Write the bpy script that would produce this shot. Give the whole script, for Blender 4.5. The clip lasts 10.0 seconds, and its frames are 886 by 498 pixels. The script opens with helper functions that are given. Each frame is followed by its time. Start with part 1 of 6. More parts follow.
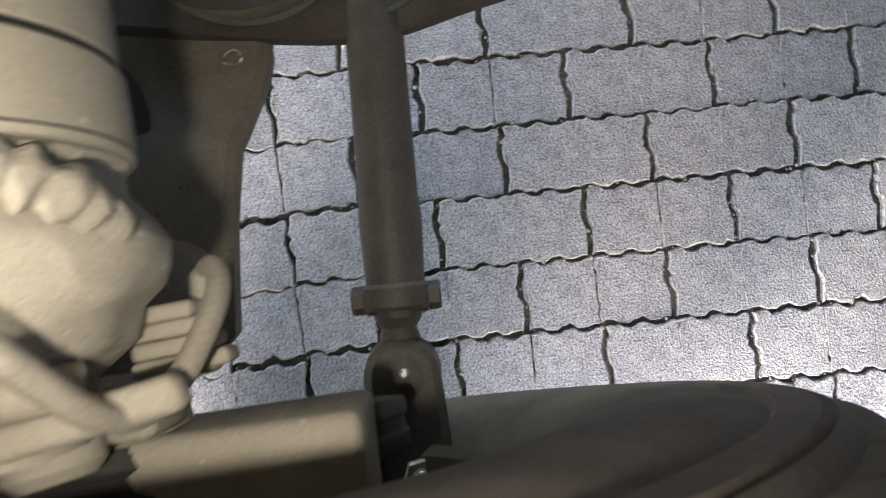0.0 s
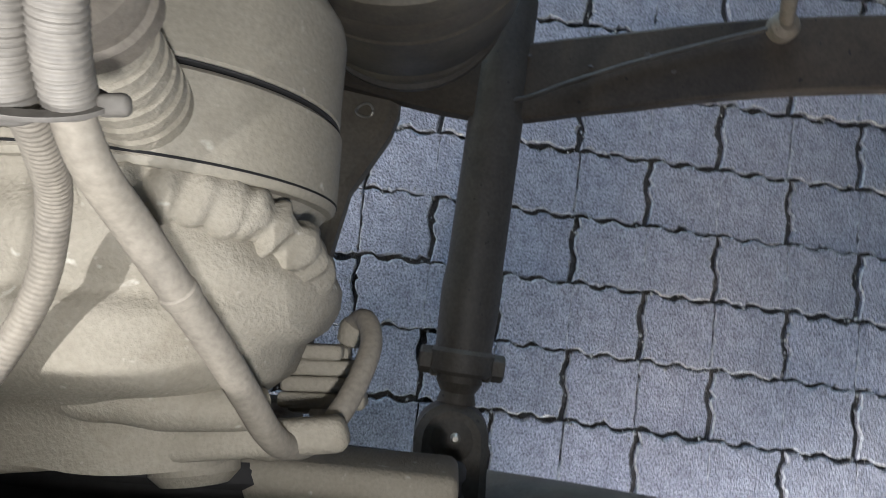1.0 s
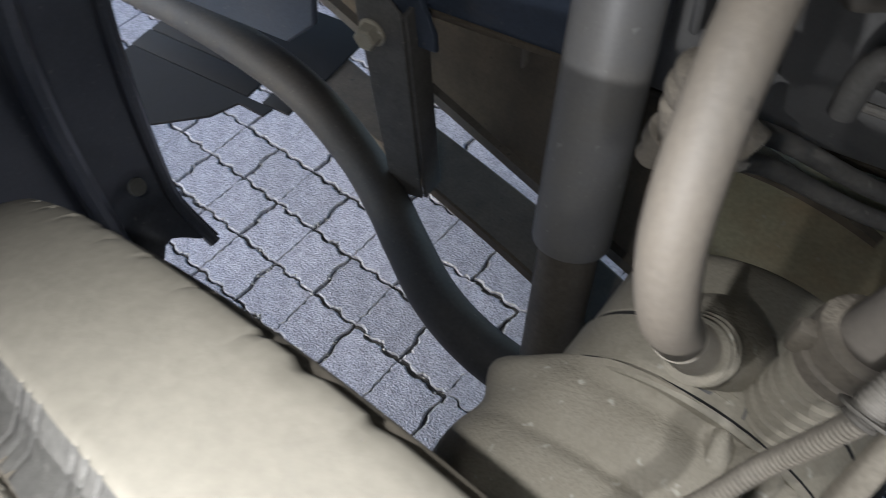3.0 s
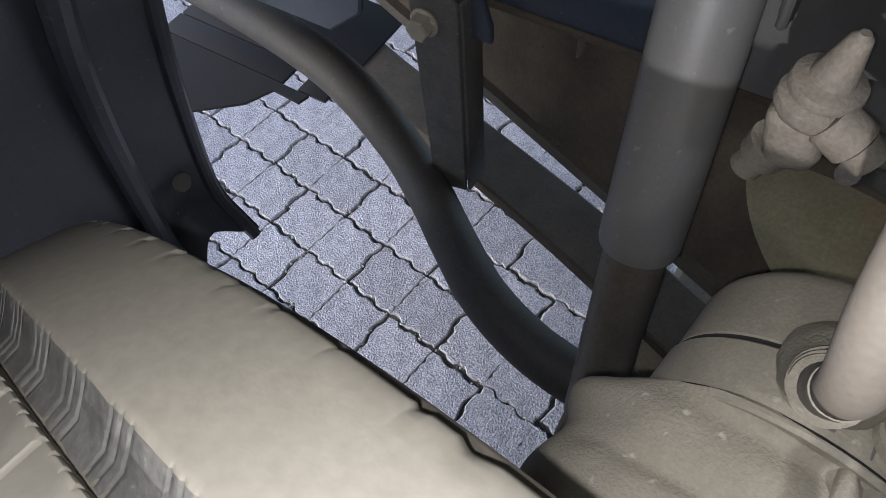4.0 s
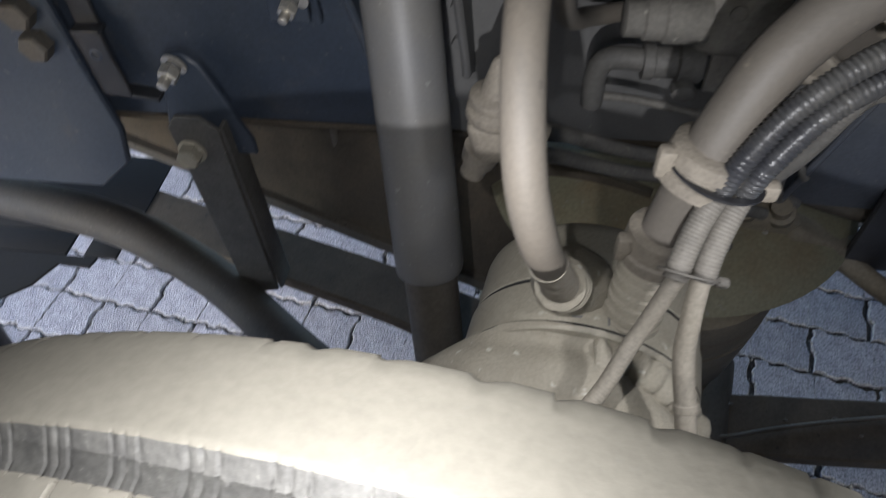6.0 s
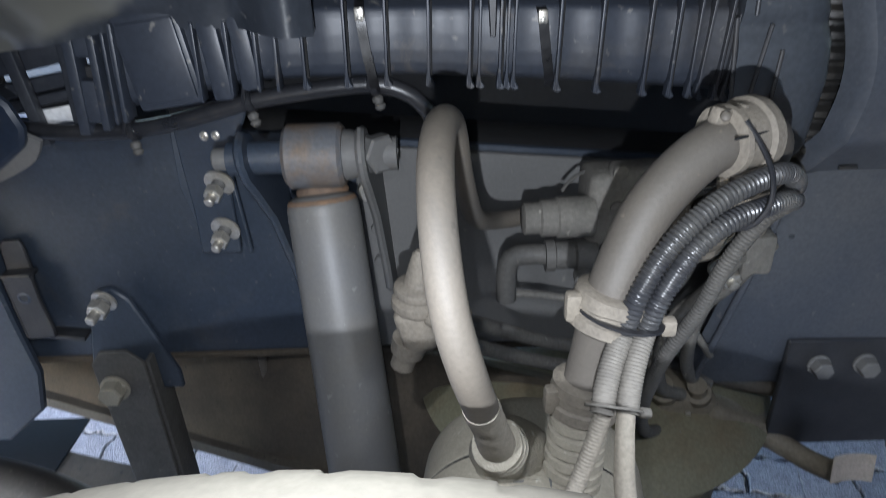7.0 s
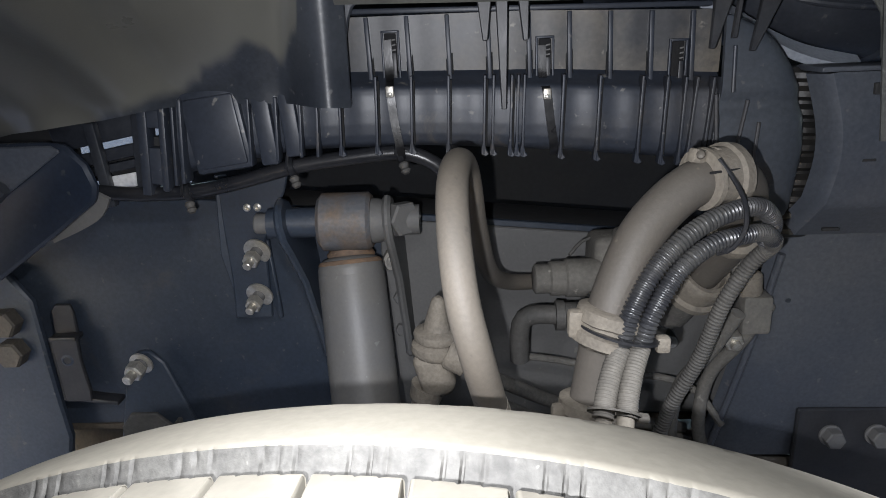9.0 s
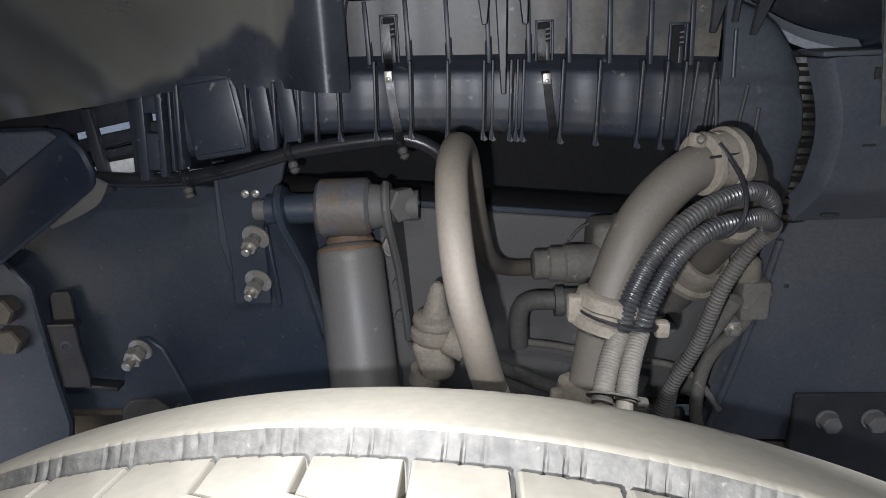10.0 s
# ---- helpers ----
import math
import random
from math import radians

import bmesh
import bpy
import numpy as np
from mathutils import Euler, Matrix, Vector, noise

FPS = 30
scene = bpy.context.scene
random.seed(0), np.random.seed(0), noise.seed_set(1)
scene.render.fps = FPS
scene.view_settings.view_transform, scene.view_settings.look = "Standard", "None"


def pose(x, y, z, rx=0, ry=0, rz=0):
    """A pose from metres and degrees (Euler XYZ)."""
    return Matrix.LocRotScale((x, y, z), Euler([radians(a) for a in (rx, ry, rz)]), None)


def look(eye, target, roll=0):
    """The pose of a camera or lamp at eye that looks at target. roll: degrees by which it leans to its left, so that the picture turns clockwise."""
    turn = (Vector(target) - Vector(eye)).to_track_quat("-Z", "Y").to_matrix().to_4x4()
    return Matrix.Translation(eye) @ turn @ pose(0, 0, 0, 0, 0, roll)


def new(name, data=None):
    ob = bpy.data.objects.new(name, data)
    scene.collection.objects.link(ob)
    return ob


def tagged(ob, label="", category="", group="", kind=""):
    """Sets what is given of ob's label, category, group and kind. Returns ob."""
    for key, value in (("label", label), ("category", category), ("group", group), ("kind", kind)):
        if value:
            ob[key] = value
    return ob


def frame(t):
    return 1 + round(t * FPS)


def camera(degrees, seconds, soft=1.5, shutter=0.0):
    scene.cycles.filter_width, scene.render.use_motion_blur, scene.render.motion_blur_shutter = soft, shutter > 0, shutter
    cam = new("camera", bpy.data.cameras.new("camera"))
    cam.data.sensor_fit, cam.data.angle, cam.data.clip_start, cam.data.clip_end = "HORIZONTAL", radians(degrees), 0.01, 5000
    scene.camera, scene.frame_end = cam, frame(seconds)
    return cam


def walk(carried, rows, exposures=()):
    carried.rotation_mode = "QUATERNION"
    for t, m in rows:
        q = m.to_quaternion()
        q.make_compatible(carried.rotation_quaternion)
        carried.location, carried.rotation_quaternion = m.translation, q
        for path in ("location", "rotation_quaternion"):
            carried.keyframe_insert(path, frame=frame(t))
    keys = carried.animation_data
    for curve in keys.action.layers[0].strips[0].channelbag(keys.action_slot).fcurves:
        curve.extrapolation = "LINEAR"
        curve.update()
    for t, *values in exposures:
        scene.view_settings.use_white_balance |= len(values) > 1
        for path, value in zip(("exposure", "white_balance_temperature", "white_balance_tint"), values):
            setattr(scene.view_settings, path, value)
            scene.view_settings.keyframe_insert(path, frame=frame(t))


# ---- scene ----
# World: x towards the rear of the truck, y inboard from the wheel, z up; metres.
cam = camera(67.2, 10.0, soft=0.6, shutter=0.4)
ROWS = [
    (0, (0.053, 0.046, 1.096), (0.119, 0.103, -0.902), 32.3),
    (0.5, (-0.007, 0.023, 1.158), (0.032, 0.124, -0.839), 11.2),
    (1, (-0.012, 0.078, 1.136), (0.016, 0.3, -0.852), 3.5),
    (1.5, (-0.042, 0.064, 1.142), (-0.107, 0.493, -0.81), -2.3),
    (2, (-0.108, 0.038, 1.176), (-0.347, 0.691, -0.699), -5.0),
    (2.5, (-0.157, 0.017, 1.203), (-0.616, 0.838, -0.562), -5.4),
    (3, (-0.197, -0.009, 1.226), (-0.837, 0.882, -0.447), -5.0),
    (3.2, (-0.21, -0.014, 1.223), (-0.9, 0.86, -0.438), -5.4),
    (4.3, (-0.265, 0.003, 1.226), (-0.846, 0.802, -0.513), -7.6),
    (4.5, (-0.269, 0.008, 1.221), (-0.742, 0.826, -0.541), -7.2),
    (5, (-0.267, -0.012, 1.257), (-0.571, 0.814, -0.539), -7.7),
    (5.2, (-0.265, -0.039, 1.278), (-0.541, 0.812, -0.511), -6.2),
    (6.3, (-0.192, -0.116, 1.268), (-0.355, 1.3, -0.135), -3.4),
    (6.5, (-0.199, -0.13, 1.262), (-0.293, 1.378, -0.049), -3.0),
    (7, (-0.201, -0.158, 1.248), (-0.229, 1.595, 0.285), -2.4),
    (7.5, (-0.21, -0.215, 1.226), (-0.237, 1.666, 0.548), -2.1),
    (8, (-0.198, -0.239, 1.223), (-0.239, 1.665, 0.614), -2.2),
    (8.5, (-0.198, -0.239, 1.211), (-0.267, 1.668, 0.612), -2.5),
    (9, (-0.199, -0.237, 1.207), (-0.277, 1.667, 0.6), -2.3),
    (9.5, (-0.201, -0.236, 1.206), (-0.275, 1.661, 0.579), -2.4),
    (10, (-0.2, -0.237, 1.205), (-0.273, 1.656, 0.563), -2.3),
]
EXPOSURES = [(0.0, 1.74, 7100, 13), (0.5, 0.92, 6000, 10), (1.0, 1.0, 6000, 13), (1.5, 0.95, 6100, 13), (2.0, 0.75, 5900, 11), (2.5, 0.20, 5900, 12), (3.0, -0.02, 5900, 12),
             (4.5, 0.18, 5950, 16), (5.0, 0.12, 5950, 15), (6.5, 0.22, 5800, 12), (7.0, 0.6, 5500, 11), (7.5, 0.42, 5600, 11), (8.0, 0.3, 5750, 13), (8.5, 0.24, 5800, 13), (10.0, 0.10, 5800, 13)]
walk(cam, [(t, look(eye, target, roll)) for t, eye, target, roll in ROWS], EXPOSURES)

# ---- light: overcast daylight round the truck, and fixed lamps for the carried torch ----
world = bpy.data.worlds.new("overcast_sky")
scene.world = world
world.use_nodes = True
wn = world.node_tree
sky = wn.nodes.new("ShaderNodeTexSky")
sky.sky_type = "NISHITA"
sky.sun_disc = False
sky.sun_elevation = radians(27)
sky.sun_rotation = radians(200)
wn.links.new(sky.outputs[0], wn.nodes["Background"].inputs[0])
wn.nodes["Background"].inputs[1].default_value = 0.42

sun_data = bpy.data.lights.new("sun", "SUN")
sun_data.energy, sun_data.angle, sun_data.color = 3.9, radians(24), (1.0, 0.97, 0.93)
sun = new("sun", sun_data)
sun.matrix_world = look((-6, -3.2, 3.2), (0, 0, 0))


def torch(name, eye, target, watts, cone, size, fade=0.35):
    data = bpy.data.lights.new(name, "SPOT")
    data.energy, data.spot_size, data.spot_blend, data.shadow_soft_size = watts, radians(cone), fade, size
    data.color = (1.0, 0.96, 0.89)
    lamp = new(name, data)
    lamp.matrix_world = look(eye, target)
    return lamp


# one carried torch, stood in for by four fixed lamps, all lit throughout
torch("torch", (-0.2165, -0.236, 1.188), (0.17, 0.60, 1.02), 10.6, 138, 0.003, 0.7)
torch("torch_low_stand_in", (0.004, 0.018, 1.142), (-0.045, 0.30, 0.3), 2.3, 108, 0.010, 0.9)
torch("torch_front_stand_in", (-0.258, -0.025, 1.238), (-0.66, 0.02, 0.45), 5.2, 146, 0.003, 0.8)
torch("torch_mid_stand_in", (-0.212, -0.135, 1.240), (0.14, 0.50, 0.74), 1.1, 112, 0.003, 1.0)


# ---- materials ----
def material(name, colour, second=None, rough=0.6, metal=0.0, scale=30.0, grain=400.0, bump=0.2, contrast=(0.4, 0.65), speck=None, coat=0.0, vary=0.0, grit=0.14, relief=0.002, stain=None, stain_scale=24.0, stain_range=(0.54, 0.68)):
    """Two colours by a broad noise, fine grain by a second noise, fine relief; speck: colour of small spots; stain: colour of irregular grime patches."""
    m = bpy.data.materials.new(name)
    m.use_nodes = True
    n, l = m.node_tree.nodes, m.node_tree.links
    b = n["Principled BSDF"]
    b.inputs["Metallic"].default_value = metal
    b.inputs["Coat Weight"].default_value = coat
    co = n.new("ShaderNodeTexCoord")
    a = n.new("ShaderNodeTexNoise")
    a.inputs["Scale"].default_value, a.inputs["Detail"].default_value, a.inputs["Roughness"].default_value = scale, 6, 0.62
    f = n.new("ShaderNodeTexNoise")
    f.inputs["Scale"].default_value, f.inputs["Detail"].default_value = grain, 3
    l.new(co.outputs["Object"], a.inputs["Vector"])
    l.new(co.outputs["Object"], f.inputs["Vector"])
    r = n.new("ShaderNodeMapRange")
    r.inputs["From Min"].default_value, r.inputs["From Max"].default_value = contrast
    l.new(a.outputs["Fac"], r.inputs["Value"])
    mix = n.new("ShaderNodeMix")
    mix.data_type = "RGBA"
    second = second or tuple(c * 0.75 for c in colour)
    mix.inputs["A"].default_value = (*colour, 1)
    mix.inputs["B"].default_value = (*second, 1)
    l.new(r.outputs["Result"], mix.inputs["Factor"])
    hsv = n.new("ShaderNodeHueSaturation")
    l.new(mix.outputs["Result"], hsv.inputs["Color"])
    g = n.new("ShaderNodeMapRange")
    g.inputs["From Min"].default_value, g.inputs["From Max"].default_value = 0.3, 0.7
    g.inputs["To Min"].default_value, g.inputs["To Max"].default_value = 1 - grit, 1 + grit
    l.new(f.outputs["Fac"], g.inputs["Value"])
    value = g.outputs["Result"]
    if vary:
        info = n.new("ShaderNodeObjectInfo")
        v = n.new("ShaderNodeMapRange")
        v.inputs["To Min"].default_value, v.inputs["To Max"].default_value = 1 - vary, 1 + vary
        l.new(info.outputs["Random"], v.inputs["Value"])
        times = n.new("ShaderNodeMath")
        times.operation = "MULTIPLY"
        l.new(value, times.inputs[0])
        l.new(v.outputs["Result"], times.inputs[1])
        value = times.outputs[0]
    l.new(value, hsv.inputs["Value"])
    out = hsv.outputs["Color"]
    if speck:
        s = n.new("ShaderNodeTexNoise")
        s.inputs["Scale"].default_value, s.inputs["Detail"].default_value = max(scale * 5, 110), 2.5
        l.new(co.outputs["Object"], s.inputs["Vector"])
        sr = n.new("ShaderNodeMapRange")
        sr.inputs["From Min"].default_value, sr.inputs["From Max"].default_value = 0.68, 0.76
        l.new(s.outputs["Fac"], sr.inputs["Value"])
        sm = n.new("ShaderNodeMix")
        sm.data_type = "RGBA"
        l.new(sr.outputs["Result"], sm.inputs["Factor"])
        l.new(out, sm.inputs["A"])
        sm.inputs["B"].default_value = (*speck, 1)
        out = sm.outputs["Result"]
    if stain:
        s = n.new("ShaderNodeTexNoise")
        s.inputs["Scale"].default_value, s.inputs["Detail"].default_value, s.inputs["Roughness"].default_value, s.inputs["Distortion"].default_value = stain_scale, 9, 0.68, 0.6
        l.new(co.outputs["Object"], s.inputs["Vector"])
        sr = n.new("ShaderNodeMapRange")
        sr.inputs["From Min"].default_value, sr.inputs["From Max"].default_value = stain_range
        sr.inputs["To Max"].default_value = 0.75
        l.new(s.outputs["Fac"], sr.inputs["Value"])
        sm = n.new("ShaderNodeMix")
        sm.data_type = "RGBA"
        l.new(sr.outputs["Result"], sm.inputs["Factor"])
        l.new(out, sm.inputs["A"])
        sm.inputs["B"].default_value = (*stain, 1)
        out = sm.outputs["Result"]
    l.new(out, b.inputs["Base Color"])
    rr = n.new("ShaderNodeMapRange")
    rr.inputs["To Min"].default_value, rr.inputs["To Max"].default_value = max(rough - 0.12, 0.05), min(rough + 0.12, 1)
    l.new(a.outputs["Fac"], rr.inputs["Value"])
    l.new(rr.outputs["Result"], b.inputs["Roughness"])
    bp = n.new("ShaderNodeBump")
    bp.inputs["Strength"].default_value, bp.inputs["Distance"].default_value = bump, relief
    add = n.new("ShaderNodeMath")
    add.operation = "ADD"
    l.new(f.outputs["Fac"], add.inputs[0])
    l.new(a.outputs["Fac"], add.inputs[1])
    l.new(add.outputs[0], bp.inputs["Height"])
    l.new(bp.outputs["Normal"], b.inputs["Normal"])
    return m


DUSTY_CAST = material("dusty_casting", (0.300, 0.275, 0.220), (0.262, 0.238, 0.186), 0.85, scale=14, grain=420, bump=0.5, grit=0.08, speck=(0.46, 0.435, 0.37), stain=(0.21, 0.185, 0.14), stain_scale=16)
DUSTY_STEEL = material("dusty_pressed_steel", (0.285, 0.262, 0.208), (0.250, 0.228, 0.176), 0.68, scale=9, grain=420, bump=0.2, grit=0.10, speck=(0.42, 0.395, 0.33), stain=(0.20, 0.18, 0.14), stain_scale=14)
DUSTY_HOSE = material("dusty_rubber_hose", (0.285, 0.256, 0.206), (0.205, 0.186, 0.154), 0.7, scale=9, grain=350, bump=0.15)
DUSTY_PLASTIC = material("dusty_plastic", (0.188, 0.166, 0.132), (0.142, 0.126, 0.103), 0.75, scale=26, grain=350, bump=0.3)
CORRUGATED = material("black_corrugated_plastic", (0.026, 0.027, 0.031), (0.065, 0.064, 0.060), 0.33, scale=18, grain=300, bump=0.1)
BRAKE_HOSE = material("grimy_brake_hose", (0.104, 0.092, 0.076), (0.082, 0.074, 0.064), 0.62, scale=6, grain=350, bump=0.12, grit=0.06, contrast=(0.3, 0.75), speck=(0.16, 0.14, 0.11))
# near black that paints the unlit look of slots, gaps and shaded plates
HOLE = material("matt_unlit_black", (0.006, 0.006, 0.007), (0.009, 0.009, 0.009), 0.9, scale=20, grain=200, bump=0.1)
UNDER_BROWN = material("dull_brown_underbody_steel", (0.088, 0.071, 0.050), (0.056, 0.046, 0.035), 0.92, scale=9, grain=220, bump=0.2, speck=(0.035, 0.031, 0.026))
CORRUGATED_DUST = material("dusty_corrugated_plastic", (0.092, 0.087, 0.078), (0.066, 0.063, 0.058), 0.72, scale=18, grain=300, bump=0.1)
TAIL_DUST = material("dust_filled_corrugated_plastic", (0.118, 0.109, 0.093), (0.085, 0.079, 0.070), 0.72, scale=22, grain=300, bump=0.12)
CAB_BLUE = material("dark_blue_cab_paint", (0.014, 0.020, 0.034), (0.026, 0.032, 0.045), 0.34, scale=5, grain=250, bump=0.04, speck=(0.05, 0.055, 0.06))
GRIMY_CAST = material("grimy_grey_casting", (0.082, 0.078, 0.071), (0.060, 0.058, 0.054), 0.7, scale=22, grain=240, bump=0.3, speck=(0.14, 0.13, 0.115))
RAIL_PAINT = material("blue_black_chassis_paint", (0.028, 0.038, 0.057), (0.044, 0.054, 0.071), 0.46, scale=5, grain=250, bump=0.08, speck=(0.08, 0.085, 0.09), stain=(0.070, 0.068, 0.066), stain_scale=12, stain_range=(0.58, 0.75))
RAIL_GREY = material("dusty_chassis_paint", (0.135, 0.133, 0.128), (0.108, 0.107, 0.104), 0.65, scale=5, grain=250, bump=0.10, grit=0.06, contrast=(0.3, 0.7), speck=(0.17, 0.165, 0.15))
SHOCK_PAINT = material("dusty_grey_shock_paint", (0.120, 0.122, 0.127), (0.150, 0.141, 0.122), 0.5, scale=5, grain=300, bump=0.06, grit=0.05, contrast=(0.35, 0.7), speck=(0.2, 0.2, 0.19), stain=(0.120, 0.112, 0.100), stain_scale=14, stain_range=(0.56, 0.78))
BLACK_PLASTIC = material("black_plastic", (0.025, 0.028, 0.036), (0.042, 0.045, 0.052), 0.34, scale=7, grain=220, bump=0.04, speck=(0.08, 0.08, 0.08))
GREY_PLASTIC = material("worn_liner_plastic", (0.078, 0.080, 0.074), (0.122, 0.119, 0.104), 0.33, scale=5, grain=260, bump=0.1, speck=(0.15, 0.15, 0.142), stain=(0.052, 0.052, 0.050), stain_scale=9, stain_range=(0.50, 0.72))
TREAD = material("dusty_tread_rubber", (0.170, 0.158, 0.128), (0.155, 0.144, 0.116), 0.75, scale=12, grain=200, bump=0.08, grit=0.07, speck=(0.160, 0.150, 0.124), stain=(0.138, 0.128, 0.104), stain_scale=30, stain_range=(0.60, 0.72))
SIDEWALL = material("dusty_sidewall_rubber", (0.140, 0.123, 0.095), (0.094, 0.083, 0.066), 0.7, scale=14, grain=240, bump=0.15)
ZINC = material("zinc_plated_steel", (0.55, 0.53, 0.48), (0.42, 0.39, 0.33), 0.4, 0.7, scale=60, grain=400, bump=0.1)
DARK_STEEL = material("dark_greasy_steel", (0.078, 0.069, 0.056), (0.112, 0.098, 0.079), 0.6, 0.1, scale=14, grain=220, bump=0.25, speck=(0.035, 0.032, 0.03))
BROWN_STEEL = material("brown_dusted_steel", (0.20, 0.172, 0.125), (0.135, 0.115, 0.083), 0.7, 0.0, scale=9, grain=220, bump=0.2, speck=(0.06, 0.052, 0.042))
BELLOWS = material("air_spring_rubber", (0.17, 0.145, 0.10), (0.10, 0.085, 0.062), 0.55, scale=9, grain=240, bump=0.12)
CABLE = material("black_cable_sheath", (0.012, 0.013, 0.016), (0.024, 0.024, 0.026), 0.30, scale=20, grain=300, bump=0.05)
DARK = material("dark_underbody", (0.018, 0.018, 0.019), (0.030, 0.029, 0.027), 0.8, scale=6, grain=120, bump=0.2)
PAVER = material("grey_concrete_paver", (0.375, 0.365, 0.390), (0.268, 0.261, 0.282), 0.92, scale=26, grain=270, bump=1.0, speck=(0.52, 0.515, 0.51), vary=0.13, grit=0.46, relief=0.0046, stain=(0.095, 0.092, 0.100), stain_scale=190, stain_range=(0.51, 0.63))
# paler rim: worn chips, with grazing torchlight on the edges painted in
PAVER_EDGE = material("chipped_lit_paver_edge", (0.44, 0.43, 0.42), (0.25, 0.245, 0.24), 0.95, scale=60, grain=260, bump=1.0, grit=0.3, relief=0.004)
SAND = material("joint_sand", (0.070, 0.065, 0.056), (0.125, 0.116, 0.101), 0.95, scale=60, grain=400, bump=1.0, speck=(0.34, 0.33, 0.30), grit=0.3, relief=0.004)
WHITE_TAG = material("cream_tag", (0.50, 0.43, 0.35), (0.42, 0.36, 0.29), 0.6, scale=20, grain=300, bump=0.1)
GROOVE = material("worn_groove_rubber", (0.098, 0.095, 0.086), (0.062, 0.060, 0.055), 0.75, scale=60, grain=300, bump=0.3, speck=(0.15, 0.145, 0.13))
EYE_PAINT = material("rust_stained_paint", (0.105, 0.11, 0.12), (0.15, 0.105, 0.065), 0.55, scale=16, grain=260, bump=0.15, contrast=(0.42, 0.6), speck=(0.2, 0.17, 0.12))
TAN_HOSE = material("tan_dusty_hose", (0.138, 0.119, 0.094), (0.116, 0.105, 0.090), 0.66, scale=6, grain=350, bump=0.10, grit=0.06, contrast=(0.3, 0.7), speck=(0.085, 0.075, 0.062), stain=(0.080, 0.076, 0.070), stain_scale=9, stain_range=(0.50, 0.72))
DUCT_PLASTIC = material("worn_duct_plastic", (0.028, 0.033, 0.045), (0.066, 0.060, 0.052), 0.45, scale=4.5, grain=240, bump=0.025, contrast=(0.56, 0.78), speck=(0.15, 0.145, 0.135), stain=(0.125, 0.105, 0.080), stain_scale=18, stain_range=(0.60, 0.74))
RUST = material("rusty_steel", (0.19, 0.12, 0.07), (0.12, 0.085, 0.06), 0.8, scale=25, grain=220, bump=0.3)
GRIT = material("pale_grit", (0.33, 0.32, 0.29), (0.16, 0.15, 0.13), 0.9, scale=90, grain=300, bump=0.3)
OLIVE = material("olive_dusted_steel", (0.195, 0.184, 0.120), (0.165, 0.118, 0.066), 0.6, scale=7, grain=240, bump=0.12, contrast=(0.48, 0.72), speck=(0.22, 0.21, 0.17))
STAB = material("dark_bar_paint", (0.050, 0.046, 0.039), (0.034, 0.034, 0.036), 0.68, scale=5, grain=200, bump=0.1, speck=(0.09, 0.085, 0.07))
GREY_CAST = material("grey_dusty_casting", (0.145, 0.136, 0.119), (0.108, 0.102, 0.090), 0.8, scale=22, grain=240, bump=0.35, speck=(0.27, 0.255, 0.22))
DUCT_UPPER = material("dust_filmed_duct_plastic", (0.046, 0.047, 0.050), (0.175, 0.153, 0.118), 0.46, scale=5.5, grain=240, bump=0.03, contrast=(0.46, 0.68), speck=(0.20, 0.185, 0.16), stain=(0.038, 0.040, 0.046), stain_scale=22, stain_range=(0.55, 0.72))
STRAP = material("glossy_black_strap", (0.006, 0.006, 0.007), (0.014, 0.014, 0.015), 0.30, scale=60, grain=300, bump=0.05)
DARK_RUBBER = material("grimy_black_rubber", (0.013, 0.013, 0.013), (0.030, 0.027, 0.023), 0.5, scale=40, grain=260, bump=0.2)
HANGER = material("dark_moulded_hanger", (0.020, 0.021, 0.024), (0.034, 0.034, 0.036), 0.45, scale=30, grain=300, bump=0.06)
TAIL_PLASTIC = material("blue_black_tail", (0.034, 0.041, 0.053), (0.052, 0.058, 0.068), 0.50, scale=5, grain=240, bump=0.06, speck=(0.09, 0.09, 0.09))
LINER_BLUE = material("blue_grey_moulding", (0.056, 0.063, 0.078), (0.075, 0.080, 0.090), 0.45, scale=6, grain=250, bump=0.08, speck=(0.10, 0.10, 0.105))
PALE_LIP = material("pale_grey_moulding", (0.30, 0.32, 0.36), (0.24, 0.26, 0.29), 0.4, scale=12, grain=250, bump=0.05)
FLAP_PLASTIC = material("blue_black_flap_plastic", (0.026, 0.030, 0.038), (0.040, 0.044, 0.052), 0.30, scale=6, grain=260, bump=0.05, speck=(0.10, 0.10, 0.10))
WHITE_PAPER = material("white_paper", (0.78, 0.78, 0.77), (0.70, 0.70, 0.69), 0.7, scale=25, grain=200, bump=0.1)


# ---- building helpers ----
ORIGIN = {}


def thing(name, at, label, category, group="", kind=""):
    ob = new(name)
    ob.location = at
    ORIGIN[ob.name] = Vector(at)
    return tagged(ob, label, category, group, kind)


def mesh_from(name, bm, mat, smooth=35):
    bmesh.ops.recalc_face_normals(bm, faces=bm.faces)
    me = bpy.data.meshes.new(name)
    bm.to_mesh(me)
    bm.free()
    me.materials.append(mat)
    me.polygons.foreach_set("use_smooth", [True] * len(me.polygons))
    if smooth:
        me.set_sharp_from_angle(angle=radians(smooth))
    return me


def part(name, bm, mat, parent, label="", smooth=35):
    """One mesh under a thing or a part; bm is in world places."""
    at = ORIGIN[parent.name]
    bm.transform(Matrix.Translation(-at))
    ob = new(name, mesh_from(name, bm, mat, smooth))
    ob.parent = parent
    ORIGIN[ob.name] = at
    return tagged(ob, label)


